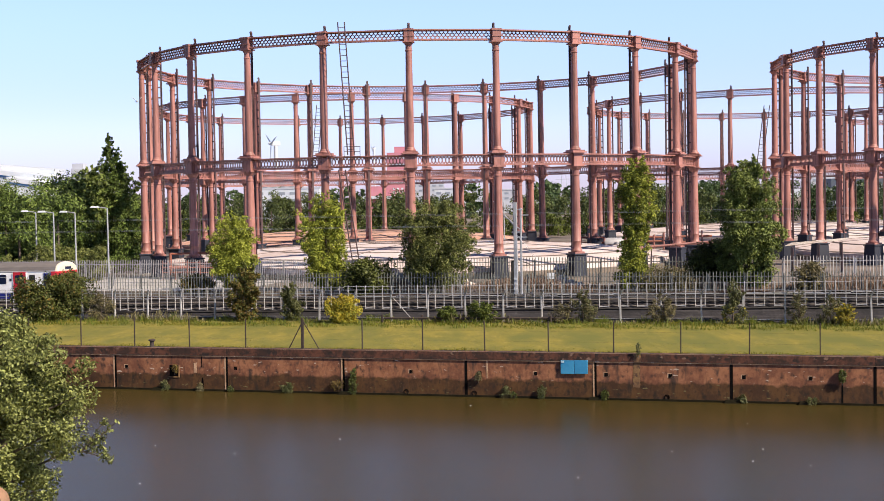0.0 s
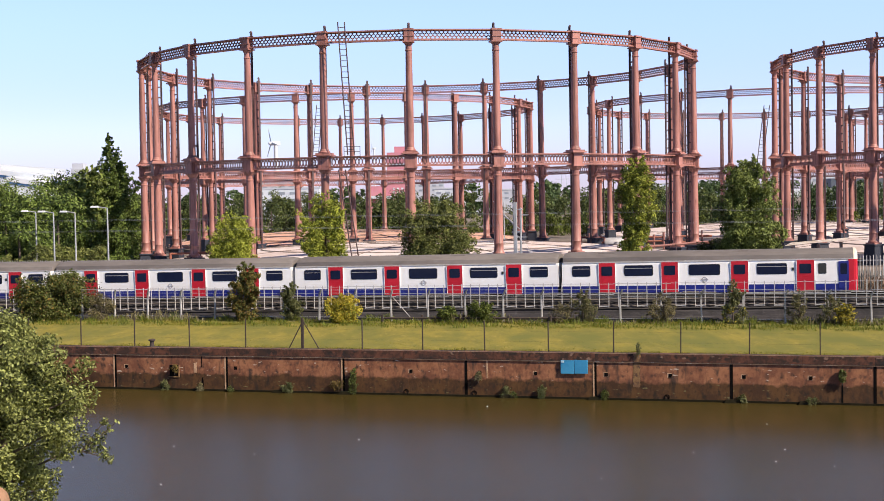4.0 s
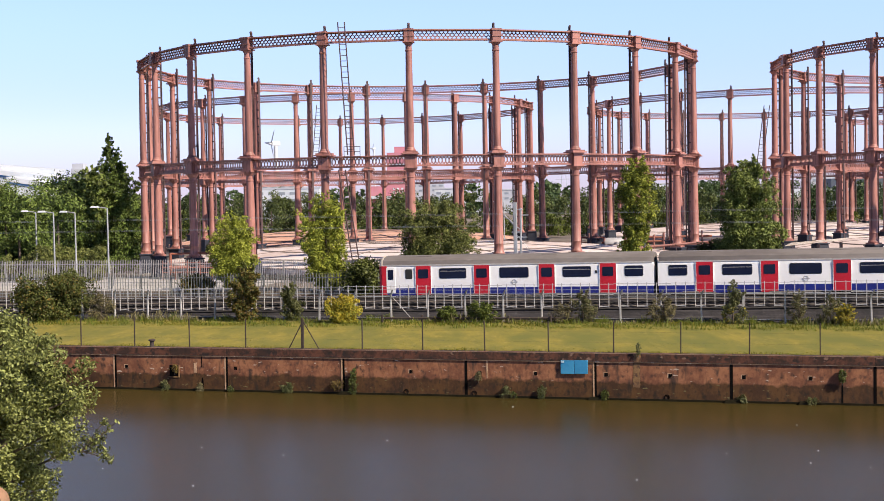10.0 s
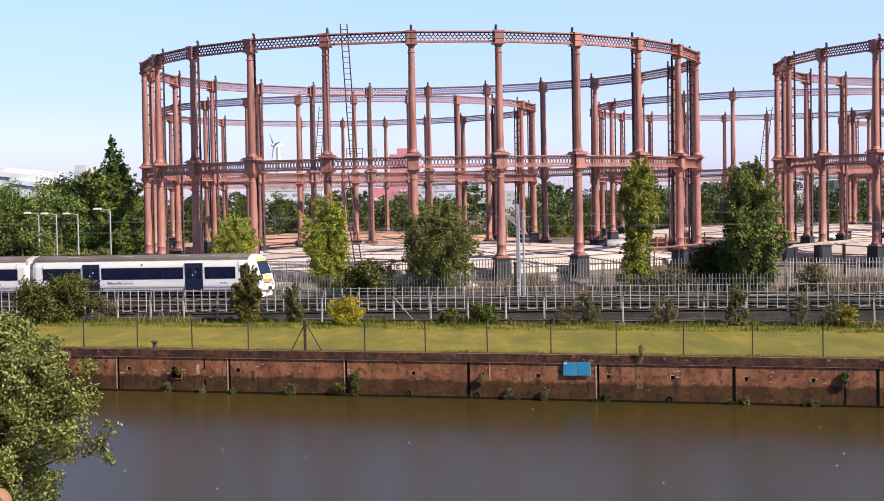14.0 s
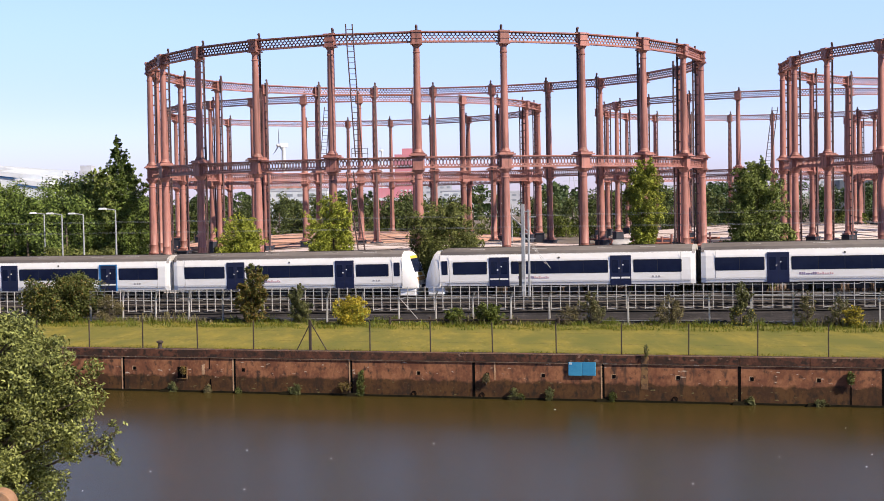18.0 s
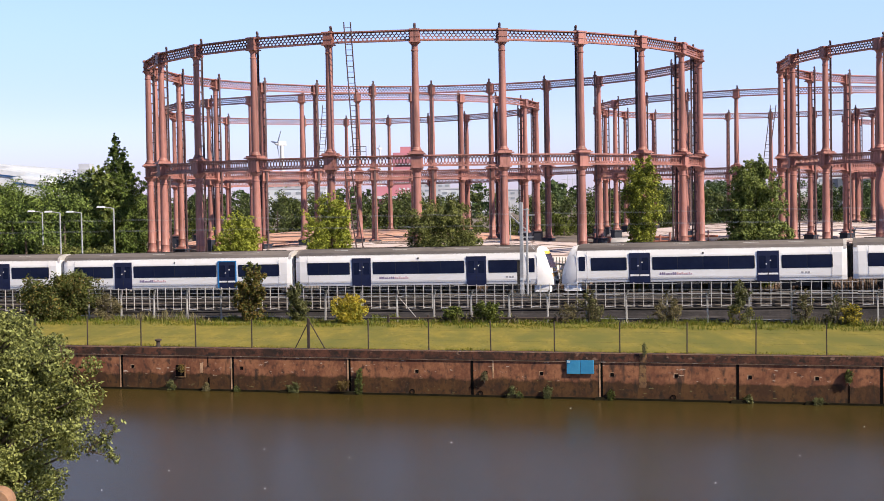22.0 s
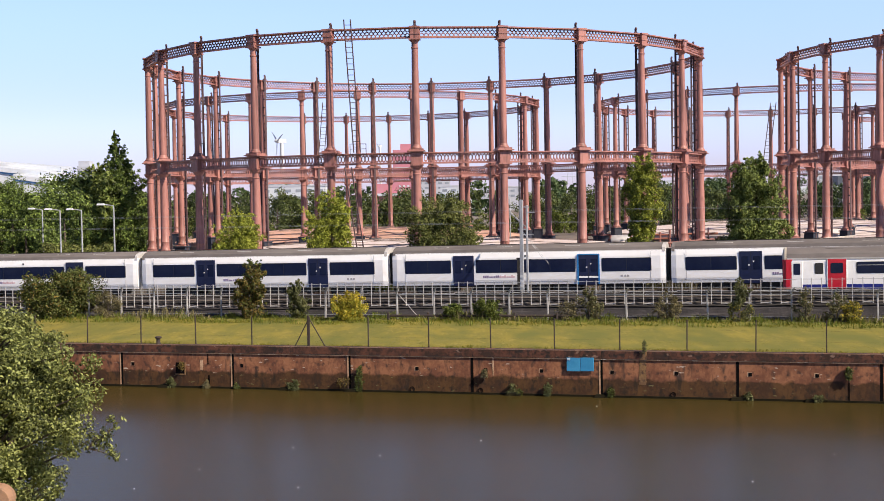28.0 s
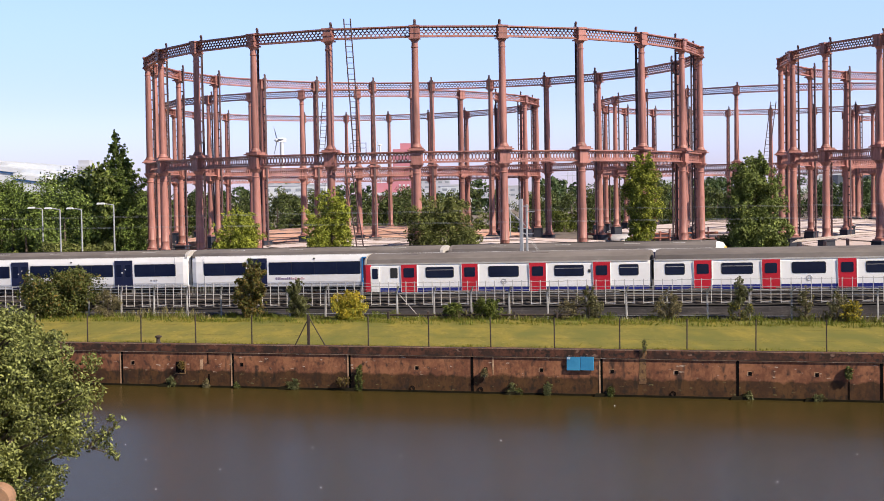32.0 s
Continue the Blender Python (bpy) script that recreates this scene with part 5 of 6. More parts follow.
def red_door_car(cab=0):
    """A carriage of the low train: white sides, blue skirt, red doors. cab: -1 or 1 puts a driver's cab at that end."""
    car = thing("train_carriage", Matrix(), "white train carriage with red doors and blue skirt", "train carriage", "red-door train carriages")
    h = 9.0
    xs = [-h, h]
    body = Geo()
    rings = [tube_section(x, zb=1.27) for x in xs]
    if cab:
        rings = [tube_section(-h, zb=1.27), tube_section(h - 0.35, zb=1.27)] if cab > 0 else [tube_section(-h + 0.35, zb=1.27), tube_section(h, zb=1.27)]
    body.loft(rings)
    part("body", body, T_WHITE, car)
    roof = Geo()
    rr = [(-h + 0.04, 0.99 if cab < 0 else 0.93), (-h + 0.3, 1.0), (h - 0.3, 1.0), (h - 0.04, 0.99 if cab > 0 else 0.93)]
    roof.loft([roof_section(x, k, 2.78, 3.42 if k > 0.98 else 3.36) for x, k in rr])
    part("roof", roof, T_ROOF, car, "sooty grey arched roof", smooth=True)
    part("gutter", Geo().box(0, -1.39, 2.75, 2 * h - 0.2, 0.05, 0.08).box(0, 1.39, 2.75, 2 * h - 0.2, 0.05, 0.08), T_ROOF_W, car)
    part("skirt", Geo().loft([[(x, y, z) for y, z in ((-1.425, 0.66), (-1.43, 1.29), (1.43, 1.29), (1.425, 0.66))] for x in (-h + 0.05, h - 0.05)]), T_BLUE, car, "deep blue lower panel")
    for x in (-6.2, 2.2):
        part("roof_vent", Geo().box(x, -0.62, 3.26, 1.1, 0.22, 0.10, edge=0.02), T_ROOF, car)
    doors, wins = [-6.1, -2.15, 2.15, 6.1], [(-4.1, 1.75), (0.0, 1.85), (4.1, 1.75), (-7.75, 1.1), (7.75, 1.1)]
    if cab:
        wins = [w for w in wins if w[0] * cab < 7]
    for side in (-1, 1):
        for x in doors:
            d = part("door", Geo().box(x, side * 1.425, 0.72, 1.04, 0.05, 2.02, edge=0.015), T_RED, car, "red sliding door")
            part("door_window", rounded(x - 0.35, x + 0.35, 1.94, 2.53, side * 1.45, 0.07, 0.012), T_GLASS, d)
            part("door_edge", Geo().box(x - 0.53, side * 1.43, 0.9, 0.025, 0.055, 1.8).box(x + 0.53, side * 1.43, 0.9, 0.025, 0.055, 1.8), T_WHITE, d)
        for x, w in wins:
            f = part("window", rounded(x - w / 2 - 0.04, x + w / 2 + 0.04, 1.90, 2.58, side * 1.405, 0.1, 0.02), T_FRAME, car)
            part("pane", rounded(x - w / 2, x + w / 2, 1.93, 2.55, side * 1.425, 0.08, 0.008), T_GLASS, f)
            if x in (-4.1, 4.1) or w < 1.2:
                part("vent_bar", Geo().box(x, side * 1.434, 2.37, w, 0.008, 0.03), T_GREY, f)
        ring = [[(r * math.cos(t), side * y, 1.62 + r * math.sin(t)) for t in [2 * math.pi * j / 20 for j in range(20)]] for r, y in ((0.17, 1.424), (0.17, 1.434), (0.13, 1.434), (0.13, 1.424))]
        part("emblem", Geo().loft(ring, caps=False).box(0, side * 1.43, 1.595, 0.46, 0.012, 0.05), T_GREY, car, "plain ring-and-bar emblem")
        part("grab_plate", Geo().box(5.35, side * 1.42, 2.12, 0.14, 0.02, 0.18), T_FRAME, car)
        if cab:
            x = cab * 8.35
            dr = part("cab_door", Geo().box(x, side * 1.422, 1.0, 0.62, 0.04, 1.65, edge=0.012), T_BLUE if cab > 0 else T_WHITE, car, "deep blue cab door" if cab > 0 else "white cab door")
            part("door_window", rounded(x - 0.19, x + 0.19, 1.86, 2.52, side * 1.44, 0.05, 0.012), T_GLASS, dr)
            part("window", rounded(cab * 7.1 - 0.24, cab * 7.1 + 0.24, 1.90, 2.54, side * 1.405, 0.06, 0.02), T_FRAME, car)
            part("cab_corner", Geo().box(cab * 8.80, side * 1.41, 0.80, 0.36, 0.06, 1.96, edge=0.012), T_RED, car, "red cab corner panel")
    if cab:
        fr = [[(cab * x, y * k, z) for y, z in ((-1.40, 0.75), (-1.41, 1.2), (-1.38, 2.76), (1.38, 2.76), (1.41, 1.2), (1.40, 0.75))] for x, k in ((h - 0.36, 1.0), (h + 0.05, 0.98), (h + 0.16, 0.93))]
        front = part("cab_front", Geo().loft(fr), T_RED, car, "red cab front")
        for y in (-0.95, 0, 0.95):
            part("windscreen", Geo().box(cab * (h + 0.15), y, 1.8, 0.06, 0.62, 0.75, edge=0.02), T_GLASS, front)
        for y in (-0.8, 0.8):
            part("headlight", Geo().box(cab * (h + 0.16), y, 1.1, 0.05, 0.34, 0.16, edge=0.02), T_GREY, front)
        part("cab_dome", Geo().loft([roof_section(cab * x, k, 2.76, t) for x, k, t in ((h - 0.07, 1.003, 3.43), (h + 0.05, 0.99, 3.41), (h + 0.14, 0.94, 3.30), (h + 0.17, 0.88, 3.15))]), T_CREAM, car, "cream rounded end panel above the cab", smooth=True)
        part("destination_box", Geo().box(cab * (h + 0.165), 0, 2.86, 0.05, 0.8, 0.2, edge=0.01), T_GLASS, car)
        part("coupler", Geo().box(cab * (h + 0.25), 0, 0.55, 0.5, 0.3, 0.3, edge=0.04), T_UNDER, car)
    for x in ((-1, 1) if not cab else (-cab,)):
        part("end_door", Geo().box(x * (h + 0.01), 0, 1.0, 0.05, 0.8, 1.75, edge=0.02), T_ROOF, car)
        part("coupler", Geo().box(x * (h + 0.06), 0, 0.55, 0.3, 0.3, 0.3), T_UNDER, car)
    running_gear(car, 6.1, 2.1)
    return car


def express_section(x, k=1.0, zb=0.85, top=1.0):
    pts = [(-1.32, zb), (-1.39, 1.2), (-1.40, 1.9), (-1.37, 2.8), (-1.28, 3.22)]
    return [(x, y * k, zb + (z - zb) * top) for y, z in pts] + [(x, -y * k, zb + (z - zb) * top) for y, z in reversed(pts)]


def white_car(cab=0, bright=False):
    """A carriage of the white train with navy doors; cab: -1 or 1 puts the sloping driver's cab at that end."""
    car = thing("train_carriage", Matrix(), "white train carriage with navy doors and dark window bands", "train carriage", "white train carriages")
    h = 10.1
    a, b = -h, h
    if cab > 0:
        b = h - 0.8
    if cab < 0:
        a = -h + 0.8
    rings = [express_section(a + (0 if cab < 0 else 0.0), 0.95 if cab >= 0 else 1.0), express_section(a + 0.35), express_section(b - 0.35), express_section(b, 0.95 if cab <= 0 else 1.0)]
    part("body", Geo().loft(rings), T_WHITE, car)
    part("roof", Geo().loft([roof_section(x, k, 3.18, 3.72 if k == 1 else 3.64, w=1.29) for x, k in ((a + 0.03, 0.93), (a + 0.4, 1.0), (b - 0.4, 1.0), (b - 0.03, 0.93 if cab <= 0 else 1.0))]), T_ROOF, car, "sooty grey roof", smooth=True)
    for x in (-6.4, -1.6, 3.4, 6.6):
        u = part("roof_unit", Geo().box(x, -0.72, 3.50, 1.15, 0.42, 0.12, edge=0.03), T_ROOF_W, car, "pale roof hatch")
        part("grille", Geo().box(x, -0.74, 3.615, 0.9, 0.26, 0.02), T_UNDER, u)
    part("roof_cable", Geo().tube((a + 0.8, -0.2, 3.74), (b - 0.8, -0.25, 3.74), 0.03, n=4), T_UNDER, car)
    for e in ((-1, 1) if not cab else (-cab,)):
        x0, x1 = sorted((e * (h - 0.02), e * (h - 0.24)))
        part("end_collar", Geo().loft([roof_section(x, 1.0, 3.10, 3.70, w=1.315) for x in (x0, x1)]), T_ROOF_W if e > 0 else T_ROOF, car, "pale collar over the carriage end" if e > 0 else "", smooth=True)
        for side in (-1, 1):
            part("panel_seam", Geo().box(e * (h - 1.05), side * 1.40, 0.95, 0.025, 0.012, 2.2), T_GREY, car)
    doors = (-4.62, 4.62)
    wins = [(-3.66, 3.66), (-9.08, -5.6), (5.6, 9.08)]
    if cab > 0:
        wins[2] = (5.6, 8.22)
    if cab < 0:
        wins[1] = (-8.22, -5.6)
    for side in (-1, 1):
        for x in doors:
            d = part("door", Geo().box(x, side * 1.395, 0.80, 1.56, 0.05, 2.2, edge=0.012), T_NAVY, car, "navy double sliding door")
            part("door_seam", Geo().box(x, side * 1.418, 0.85, 0.02, 0.012, 2.1), T_FRAME, d)
            for xx in (-0.4, 0.4):
                part("door_window", rounded(x + xx - 0.24, x + xx + 0.24, 1.72, 2.65, side * 1.418, 0.06, 0.008), T_GLASS, d)
            for xx, zz in ((-0.12, 2.0), (0.18, 2.25)):
                part("door_button", Geo().box(x + xx, side * 1.43, zz, 0.09, 0.016, 0.09), T_WHITE, d)
            if bright and x > 0 or cab < 0:
                for xx in (-0.37, 0.37):
                    part("kick_plate", Geo().box(x + xx, side * 1.422, 1.28, 0.66, 0.012, 0.13), T_WHITE, d, "white band across the door leaf")
            if bright and x > 0:
                part("door_edge", Geo().box(x - 0.76, side * 1.41, 0.82, 0.10, 0.05, 2.16).box(x + 0.76, side * 1.41, 0.82, 0.10, 0.05, 2.16).box(x, side * 1.41, 2.92, 1.5, 0.05, 0.08), T_BRIGHT, d, "bright blue door edging")
        for x0, x1 in wins:
            f = part("window", rounded(x0 - 0.03, x1 + 0.03, 1.72, 2.68, side * 1.385, 0.07, 0.02), T_FRAME, car)
            n = max(1, round((x1 - x0) / 1.95))
            w = (x1 - x0) / n
            for i in range(n):
                part("pane", rounded(x0 + i * w + 0.015, x0 + (i + 1) * w - 0.015, 1.75, 2.65, side * 1.405, 0.05, 0.008), T_GLASS, f)
        rnd = random.Random(3)
        x = -3.1
        for n, mat, lab in ((8, T_MARK_DARK, "row of small dark marks"), (7, T_MARK, "row of small faded pink marks")):
            g = Geo()
            for i in range(n):
                w = rnd.uniform(0.10, 0.16)
                g.box(x, side * 1.40, 1.36, w, 0.012, rnd.choice((0.11, 0.11, 0.17)))
                x += w + 0.035
            part("lettering_bar", g, mat, car, lab)
        part("lettering_bar", Geo().box(7.0, side * 1.40, 1.34, 0.16, 0.012, 0.13).box(7.25, side * 1.40, 1.34, 0.12, 0.012, 0.13).box(7.45, side * 1.40, 1.34, 0.16, 0.012, 0.13), T_GREY, car)
        part("marker_lamp", Geo().box(0, side * 1.375, 2.86, 0.12, 0.03, 0.12), T_FRAME, car)
        part("sill_line", Geo().box((a + b) / 2, side * 1.372, 1.06, b - a - 0.8, 0.012, 0.03), T_GREY, car)
    if cab:
        # nose: sections shrink and lean back towards the top
        def nose(u):
            k = 1 - 0.16 * u ** 2
            front = 1.22 * u
            out = []
            for y, z in ((-1.33, 0.75), (-1.40, 1.2), (-1.40, 1.9), (-1.37, 2.8), (-1.18, 3.35), (-0.6, 3.62), (0.6, 3.62), (1.18, 3.35), (1.37, 2.8), (1.40, 1.9), (1.40, 1.2), (1.33, 0.75)):
                lean = 1.0 - 0.70 * max(0, (z - 1.3) / 2.4) ** 1.2
                out.append((cab * (h - 0.8 + front * lean), y * k, z - 0.10 * u * max(0, z - 2.8)))
            return out
        n = part("cab_nose", Geo().loft([nose(u) for u in (0, 0.35, 0.7, 0.9, 1.0)]), T_WHITE, car, "white sloping cab nose", smooth=True)
        def slab(z0, z1, w, mat, nm, off):
            pts = []
            for z in (z0, z1):
                lean = 1.0 - 0.70 * max(0, (z - 1.3) / 2.4) ** 1.2
                xx = h - 0.8 + 1.22 * lean + off
                pts.append([(cab * xx, -w, z), (cab * xx, w, z), (cab * (xx - 0.1), w, z), (cab * (xx - 0.1), -w, z)])
            part(nm, Geo().loft(pts), mat, n)
        slab(1.35, 1.62, 0.9, T_OCHRE, "gangway_panel", 0.015)
        slab(1.62, 2.02, 0.98, T_WHITE, "lower_panel", 0.012)
        slab(1.72, 1.96, 0.55, T_YELLOW, "warning_panel", 0.022)
        slab(2.02, 3.05, 1.06, T_GLASS, "windscreen", 0.02)
        slab(3.05, 3.26, 0.9, T_YELLOW, "upper_panel", 0.02)
        for y in (-0.9, 0.9):
            part("headlight", Geo().box(cab * (h + 0.41), y, 1.1, 0.05, 0.3, 0.18, edge=0.02), T_GREY, n)
        part("valance", Geo().box(cab * (h - 0.4), 0, 0.22, 1.3, 2.3, 0.55, edge=0.08), T_WHITE, car)
        for side in (-1, 1):
            x = cab * 8.92
            part("cab_window", rounded(x - 0.24, x + 0.24, 1.72, 2.78, side * 1.39, 0.05, 0.02), T_GLASS, car)
            part("cab_door_seam", Geo().box(x - cab * 0.38, side * 1.392, 0.95, 0.025, 0.02, 2.2).box(x + cab * 0.42, side * 1.392, 0.95, 0.025, 0.02, 2.2), T_GREY, car)
        part("cab_roof", Geo().box(cab * (h - 2.9), 0, 3.55, 2.6, 1.9, 0.17, taper=0.85, edge=0.06), T_ROOF, car)
        part("coupler", Geo().box(cab * (h + 0.45), 0, 0.75, 0.4, 0.3, 0.25, edge=0.04), T_UNDER, car)
    for x in ((-1, 1) if not cab else (-cab,)):
        part("gangway", Geo().box(x * (h + 0.08), 0, 0.95, 0.3, 1.2, 2.3, edge=0.06), T_UNDER, car)
    running_gear(car, 6.9, 2.6)
    return car


# front position along the track: mid time, terms of s(t), first and last second of the fit, pitch of the carriages, direction, track, make-up
# and small departures from that curve: seconds, metres
STEADY = ((0.0, 0.0), (32.0, 0.0))
TRAINS = (
    (6.0, (29.30, 13.376, -0.04111, -0.006076), 0.0, 12.5, 18.25, 1, "second", "red", 6,
     ((0.0, -0.70), (1.0, -0.31), (2.0, 0.10), (3.0, 0.20), (6.0, 0.0), (7.0, -0.10), (8.0, 0.12), (9.0, -0.05), (10.0, -0.08), (12.0, 0.0), (32.0, 0.0))),
    (19.0, (77.37, 23.667, -0.05141, 0.0), 13.0, 25.5, 20.6, 1, "far", "white", 12, STEADY),
    (29.0, (-97.72, -25.087, 0.05848, 0.0), 25.5, 32.0, 20.6, -1, "third", "white", 8,
     ((0.0, 0.0), (27.0, 0.0), (28.0, -0.06), (29.0, -0.26), (30.0, -0.43), (31.0, -0.55), (32.0, 0.05))),
    (30.0, (-14.89, -6.483, -0.03197, 0.000943), 27.5, 32.0, 18.25, -1, "near", "red", 6, STEADY))


def train_front(tr, t):
    mid, (a, b, c, e), t0, t1 = tr[0], tr[1], tr[2], tr[3]
    q = max(t0, min(t1, t)) - mid
    s = a + b * q + c * q * q + e * q ** 3
    s += float(np.interp(t, [k[0] for k in tr[9]], [k[1] for k in tr[9]]))
    return s + (b + 2 * c * q + 3 * e * q * q) * (t - max(t0, min(t1, t)))


CARS = []


def trains():
    kinds = {}
    def make(kind, cab, bright):
        key = (kind, cab, bright)
        if key not in kinds:
            kinds[key] = red_door_car(cab) if kind == "red" else white_car(cab, bright)
            return kinds[key]
        return copy_thing(kinds[key], Matrix())
    for tr in TRAINS:
        pitch, way, kind, n = tr[4], tr[5], tr[7], tr[8]
        for i in range(n):
            unit = 6 if kind == "red" else 4
            cab = way if i % unit == 0 else -way if i % unit == unit - 1 else 0
            car = make(kind, cab, kind == "white" and i % 4 == (1 if way > 0 else 2))
            if cab:
                tagged(car, "white train carriage with red cab front and red doors" if kind == "red" else "white train carriage with sloping yellow-panelled nose and navy doors")
            CARS.append((car, tr, i))
            car.matrix_basis = car_pose(tr, i, 0.0)


def car_pose(tr, i, t):
    back = (i + 0.5) * tr[4] if tr[7] == "red" else i // 4 * (4 * 20.6 + 1.08) + 0.54 + (i % 4 + 0.5) * 20.6
    s = train_front(tr, t) - tr[5] * back
    tilt = math.degrees(math.atan((rail_z(s + 6.5) - rail_z(s - 6.5)) / 13))
    return track_pose(s, TRACKS[tr[6]], (rail_z(s + 6.5) + rail_z(s - 6.5)) / 2 - {"near": -0.08, "second": 0.0}.get(tr[6], LOWER)) @ pose(0, 0, 0, 0, -tilt, 0)


# ---- distance ----
def distance():
    w = thing("warehouse", pose(-122, 430, 0.1), "long white warehouse with stepped sloping roofs and blue fascia bands", "warehouse")
    for x0, x1, z0, z1, y in ((-24, 3.2, 21.3, 18.9, 0), (-13, 6.8, 19.1, 16.4, -12), (-4, 6.0, 16.4, 14.9, -24)):
        for name, mat, d, top, low in (("block", FAR_WHITE, 6.0, 1.9, 30), ("fascia", FAR_BLUE, 6.3, 1.35, 1.9), ("roof", FAR_WHITE, 6.6, 0.0, 1.35)):
            a, b = (max(0.0, z0 - low), max(0.0, z1 - low))
            part(name, Geo().loft([[(x0, y - d, a), (x0, y + d, a), (x0, y + d, z0 - top + 0.6 * (top == 0)), (x0, y - d, z0 - top)], [(x1, y - d, b), (x1, y + d, b), (x1, y + d, z1 - top + 0.6 * (top == 0)), (x1, y - d, z1 - top)]]), mat, w)
    b = thing("office_block", pose(-130, 500, 0.1), "small grey office block behind the trees", "building")
    part("wall", Geo().box(0, 0, 0, 6.4, 8, 21), FAR_GREY, b)
    part("roof", Geo().box(-1.0, 0, 21, 4, 6, 2), FAR_GREY, b)
    for z in range(6):
        part("window", Geo().box(0, -4.03, 3 + z * 3, 5.6, 0.1, 1.3), FAR_DARK, b)
    r = thing("red_tower", pose(-21.3, 700, 0.1), "pinkish-red clad tower block in the haze", "building")
    part("wall", Geo().box(0, 0, 0, 11.5, 10, 32), FAR_RED, r)
    part("roof", Geo().box(1.5, 0, 32, 7, 6, 3), FAR_RED, r)
    for z in range(9):
        part("window", Geo().box(0, -5.03, 4 + z * 3.1, 10, 0.1, 0.7), FAR_GREY, r)
    r = thing("red_store", pose(-22, 600, 0.1), "red and white retail building in the distance", "building")
    part("wall", Geo().box(-5, 0, 0, 11, 10, 14), FAR_RED, r)
    part("wall", Geo().box(4.5, 0, 0, 8, 10, 14.4), FAR_RED, r)
    for i in range(4):
        for z in range(3):
            part("window", Geo().box(1.7 + i * 1.8, -5.05, 9.2 + z * 1.6, 0.9, 0.2, 0.8), FAR_WHITE, r)
    part("canopy", Geo().box(-2, -6, 8.6, 22, 3, 1.2), FAR_WHITE, r)
    for x, y, sx, h, mat, lab in ((-62, 560, 26, 13.0, FAR_WHITE, "low white building"), (5, 640, 16, 12.5, FAR_WHITE, "pale block"), (30, 760, 24, 12.5, FAR_GREY, "grey block"),
                                  (55, 760, 12, 14, FAR_GREY, "grey block"), (-80, 700, 22, 17, FAR_GREY, "grey block"), (-8, 820, 20, 18, FAR_GREY, "grey block"),
                                  (104, 640, 40, 13.0, FAR_WHITE, "low white shed"), (190, 600, 60, 15, FAR_GREY, "grey shed")):
        b = thing("distant_building", pose(x, y, 0.1), lab + " on the skyline", "building", "skyline buildings")
        part("wall", Geo().box(0, 0, 0, sx, 10, h), mat, b)
        part("parapet", Geo().box(0, 0, h, sx + 0.4, 10.4, 0.7), FAR_GREY, b)
        n = max(3, int(sx / 4))
        pane = Geo().box(0, -5.02, 0, sx / n * 0.55, 0.2, 1.1).mesh("window", FAR_PANE)
        for z in range(2):
            for i in range(n):
                part("window", pane, None, b, at=pose(-sx / 2 + (i + 0.5) * sx / n, 0, h - 2.2 - z * 2.8))
    f = thing("flyover", pose(118, 400, 0.1), "pale concrete flyover in front of dark buildings", "bridge")
    part("deck", Geo().box(0, 0, 6.6, 120, 9, 1.2, edge=0.1), FAR_WHITE, f)
    part("parapet", Geo().box(0, -4.4, 7.8, 120, 0.3, 1.0), FAR_WHITE, f)
    for i in range(7):
        part("pier", Geo().box(-54 + i * 18, 0, -0.2, 1.6, 6, 6.8), FAR_GREY, f)
    b = thing("dark_building", pose(128, 430, 0.1), "dark glazed building behind the flyover", "building")
    part("wall", Geo().box(14, 0, 0, 44, 14, 12), FAR_DARK, b)
    for i in range(8):
        part("window", Geo().box(-5 + i * 5.3, -7.05, 3.5, 3.6, 0.2, 6.5), FAR_GREY, b)
    p = thing("pylon", pose(80.5, 900, 0.1), "thin lattice power pylon on the skyline", "pylon")
    for x in (-3, 3):
        part("leg", Geo().tube((x, 0, 0), (x * 0.15, 0, 34), 0.35, 0.2, 4), FAR_GREY, p)
    for z, w in ((20, 5.5), (25, 6.5), (30, 4.5)):
        part("cross_arm", Geo().tube((-w, 0, z), (w, 0, z), 0.25, n=4), FAR_GREY, p)
    # lamps of the street behind the wood
    for x, y, h in ((-28.9, 119, 7.1), (-34.9, 131, 6.7), (-36.1, 128, 6.75), (-40.7, 138, 6.8), (8.75, 192, 6.9)):
        l = thing("street_lamp", pose(x, y, 0.1), "pale steel street lamp with a short arm", "street lamp", "street lamps")
        part("post", Geo().lathe([(0.10, 0), (0.085, 1.2), (0.06, h - 0.1), (0.05, h)], n=8), GALV, l)
        a = part("arm", Geo().tube((0, 0, h), (-0.75, 0, h + 0.12), 0.045), GALV, l)
        part("lamp_head", Geo().box(-1.1, 0, h + 0.06, 0.75, 0.28, 0.16, taper=0.8, edge=0.03), TURB, a)


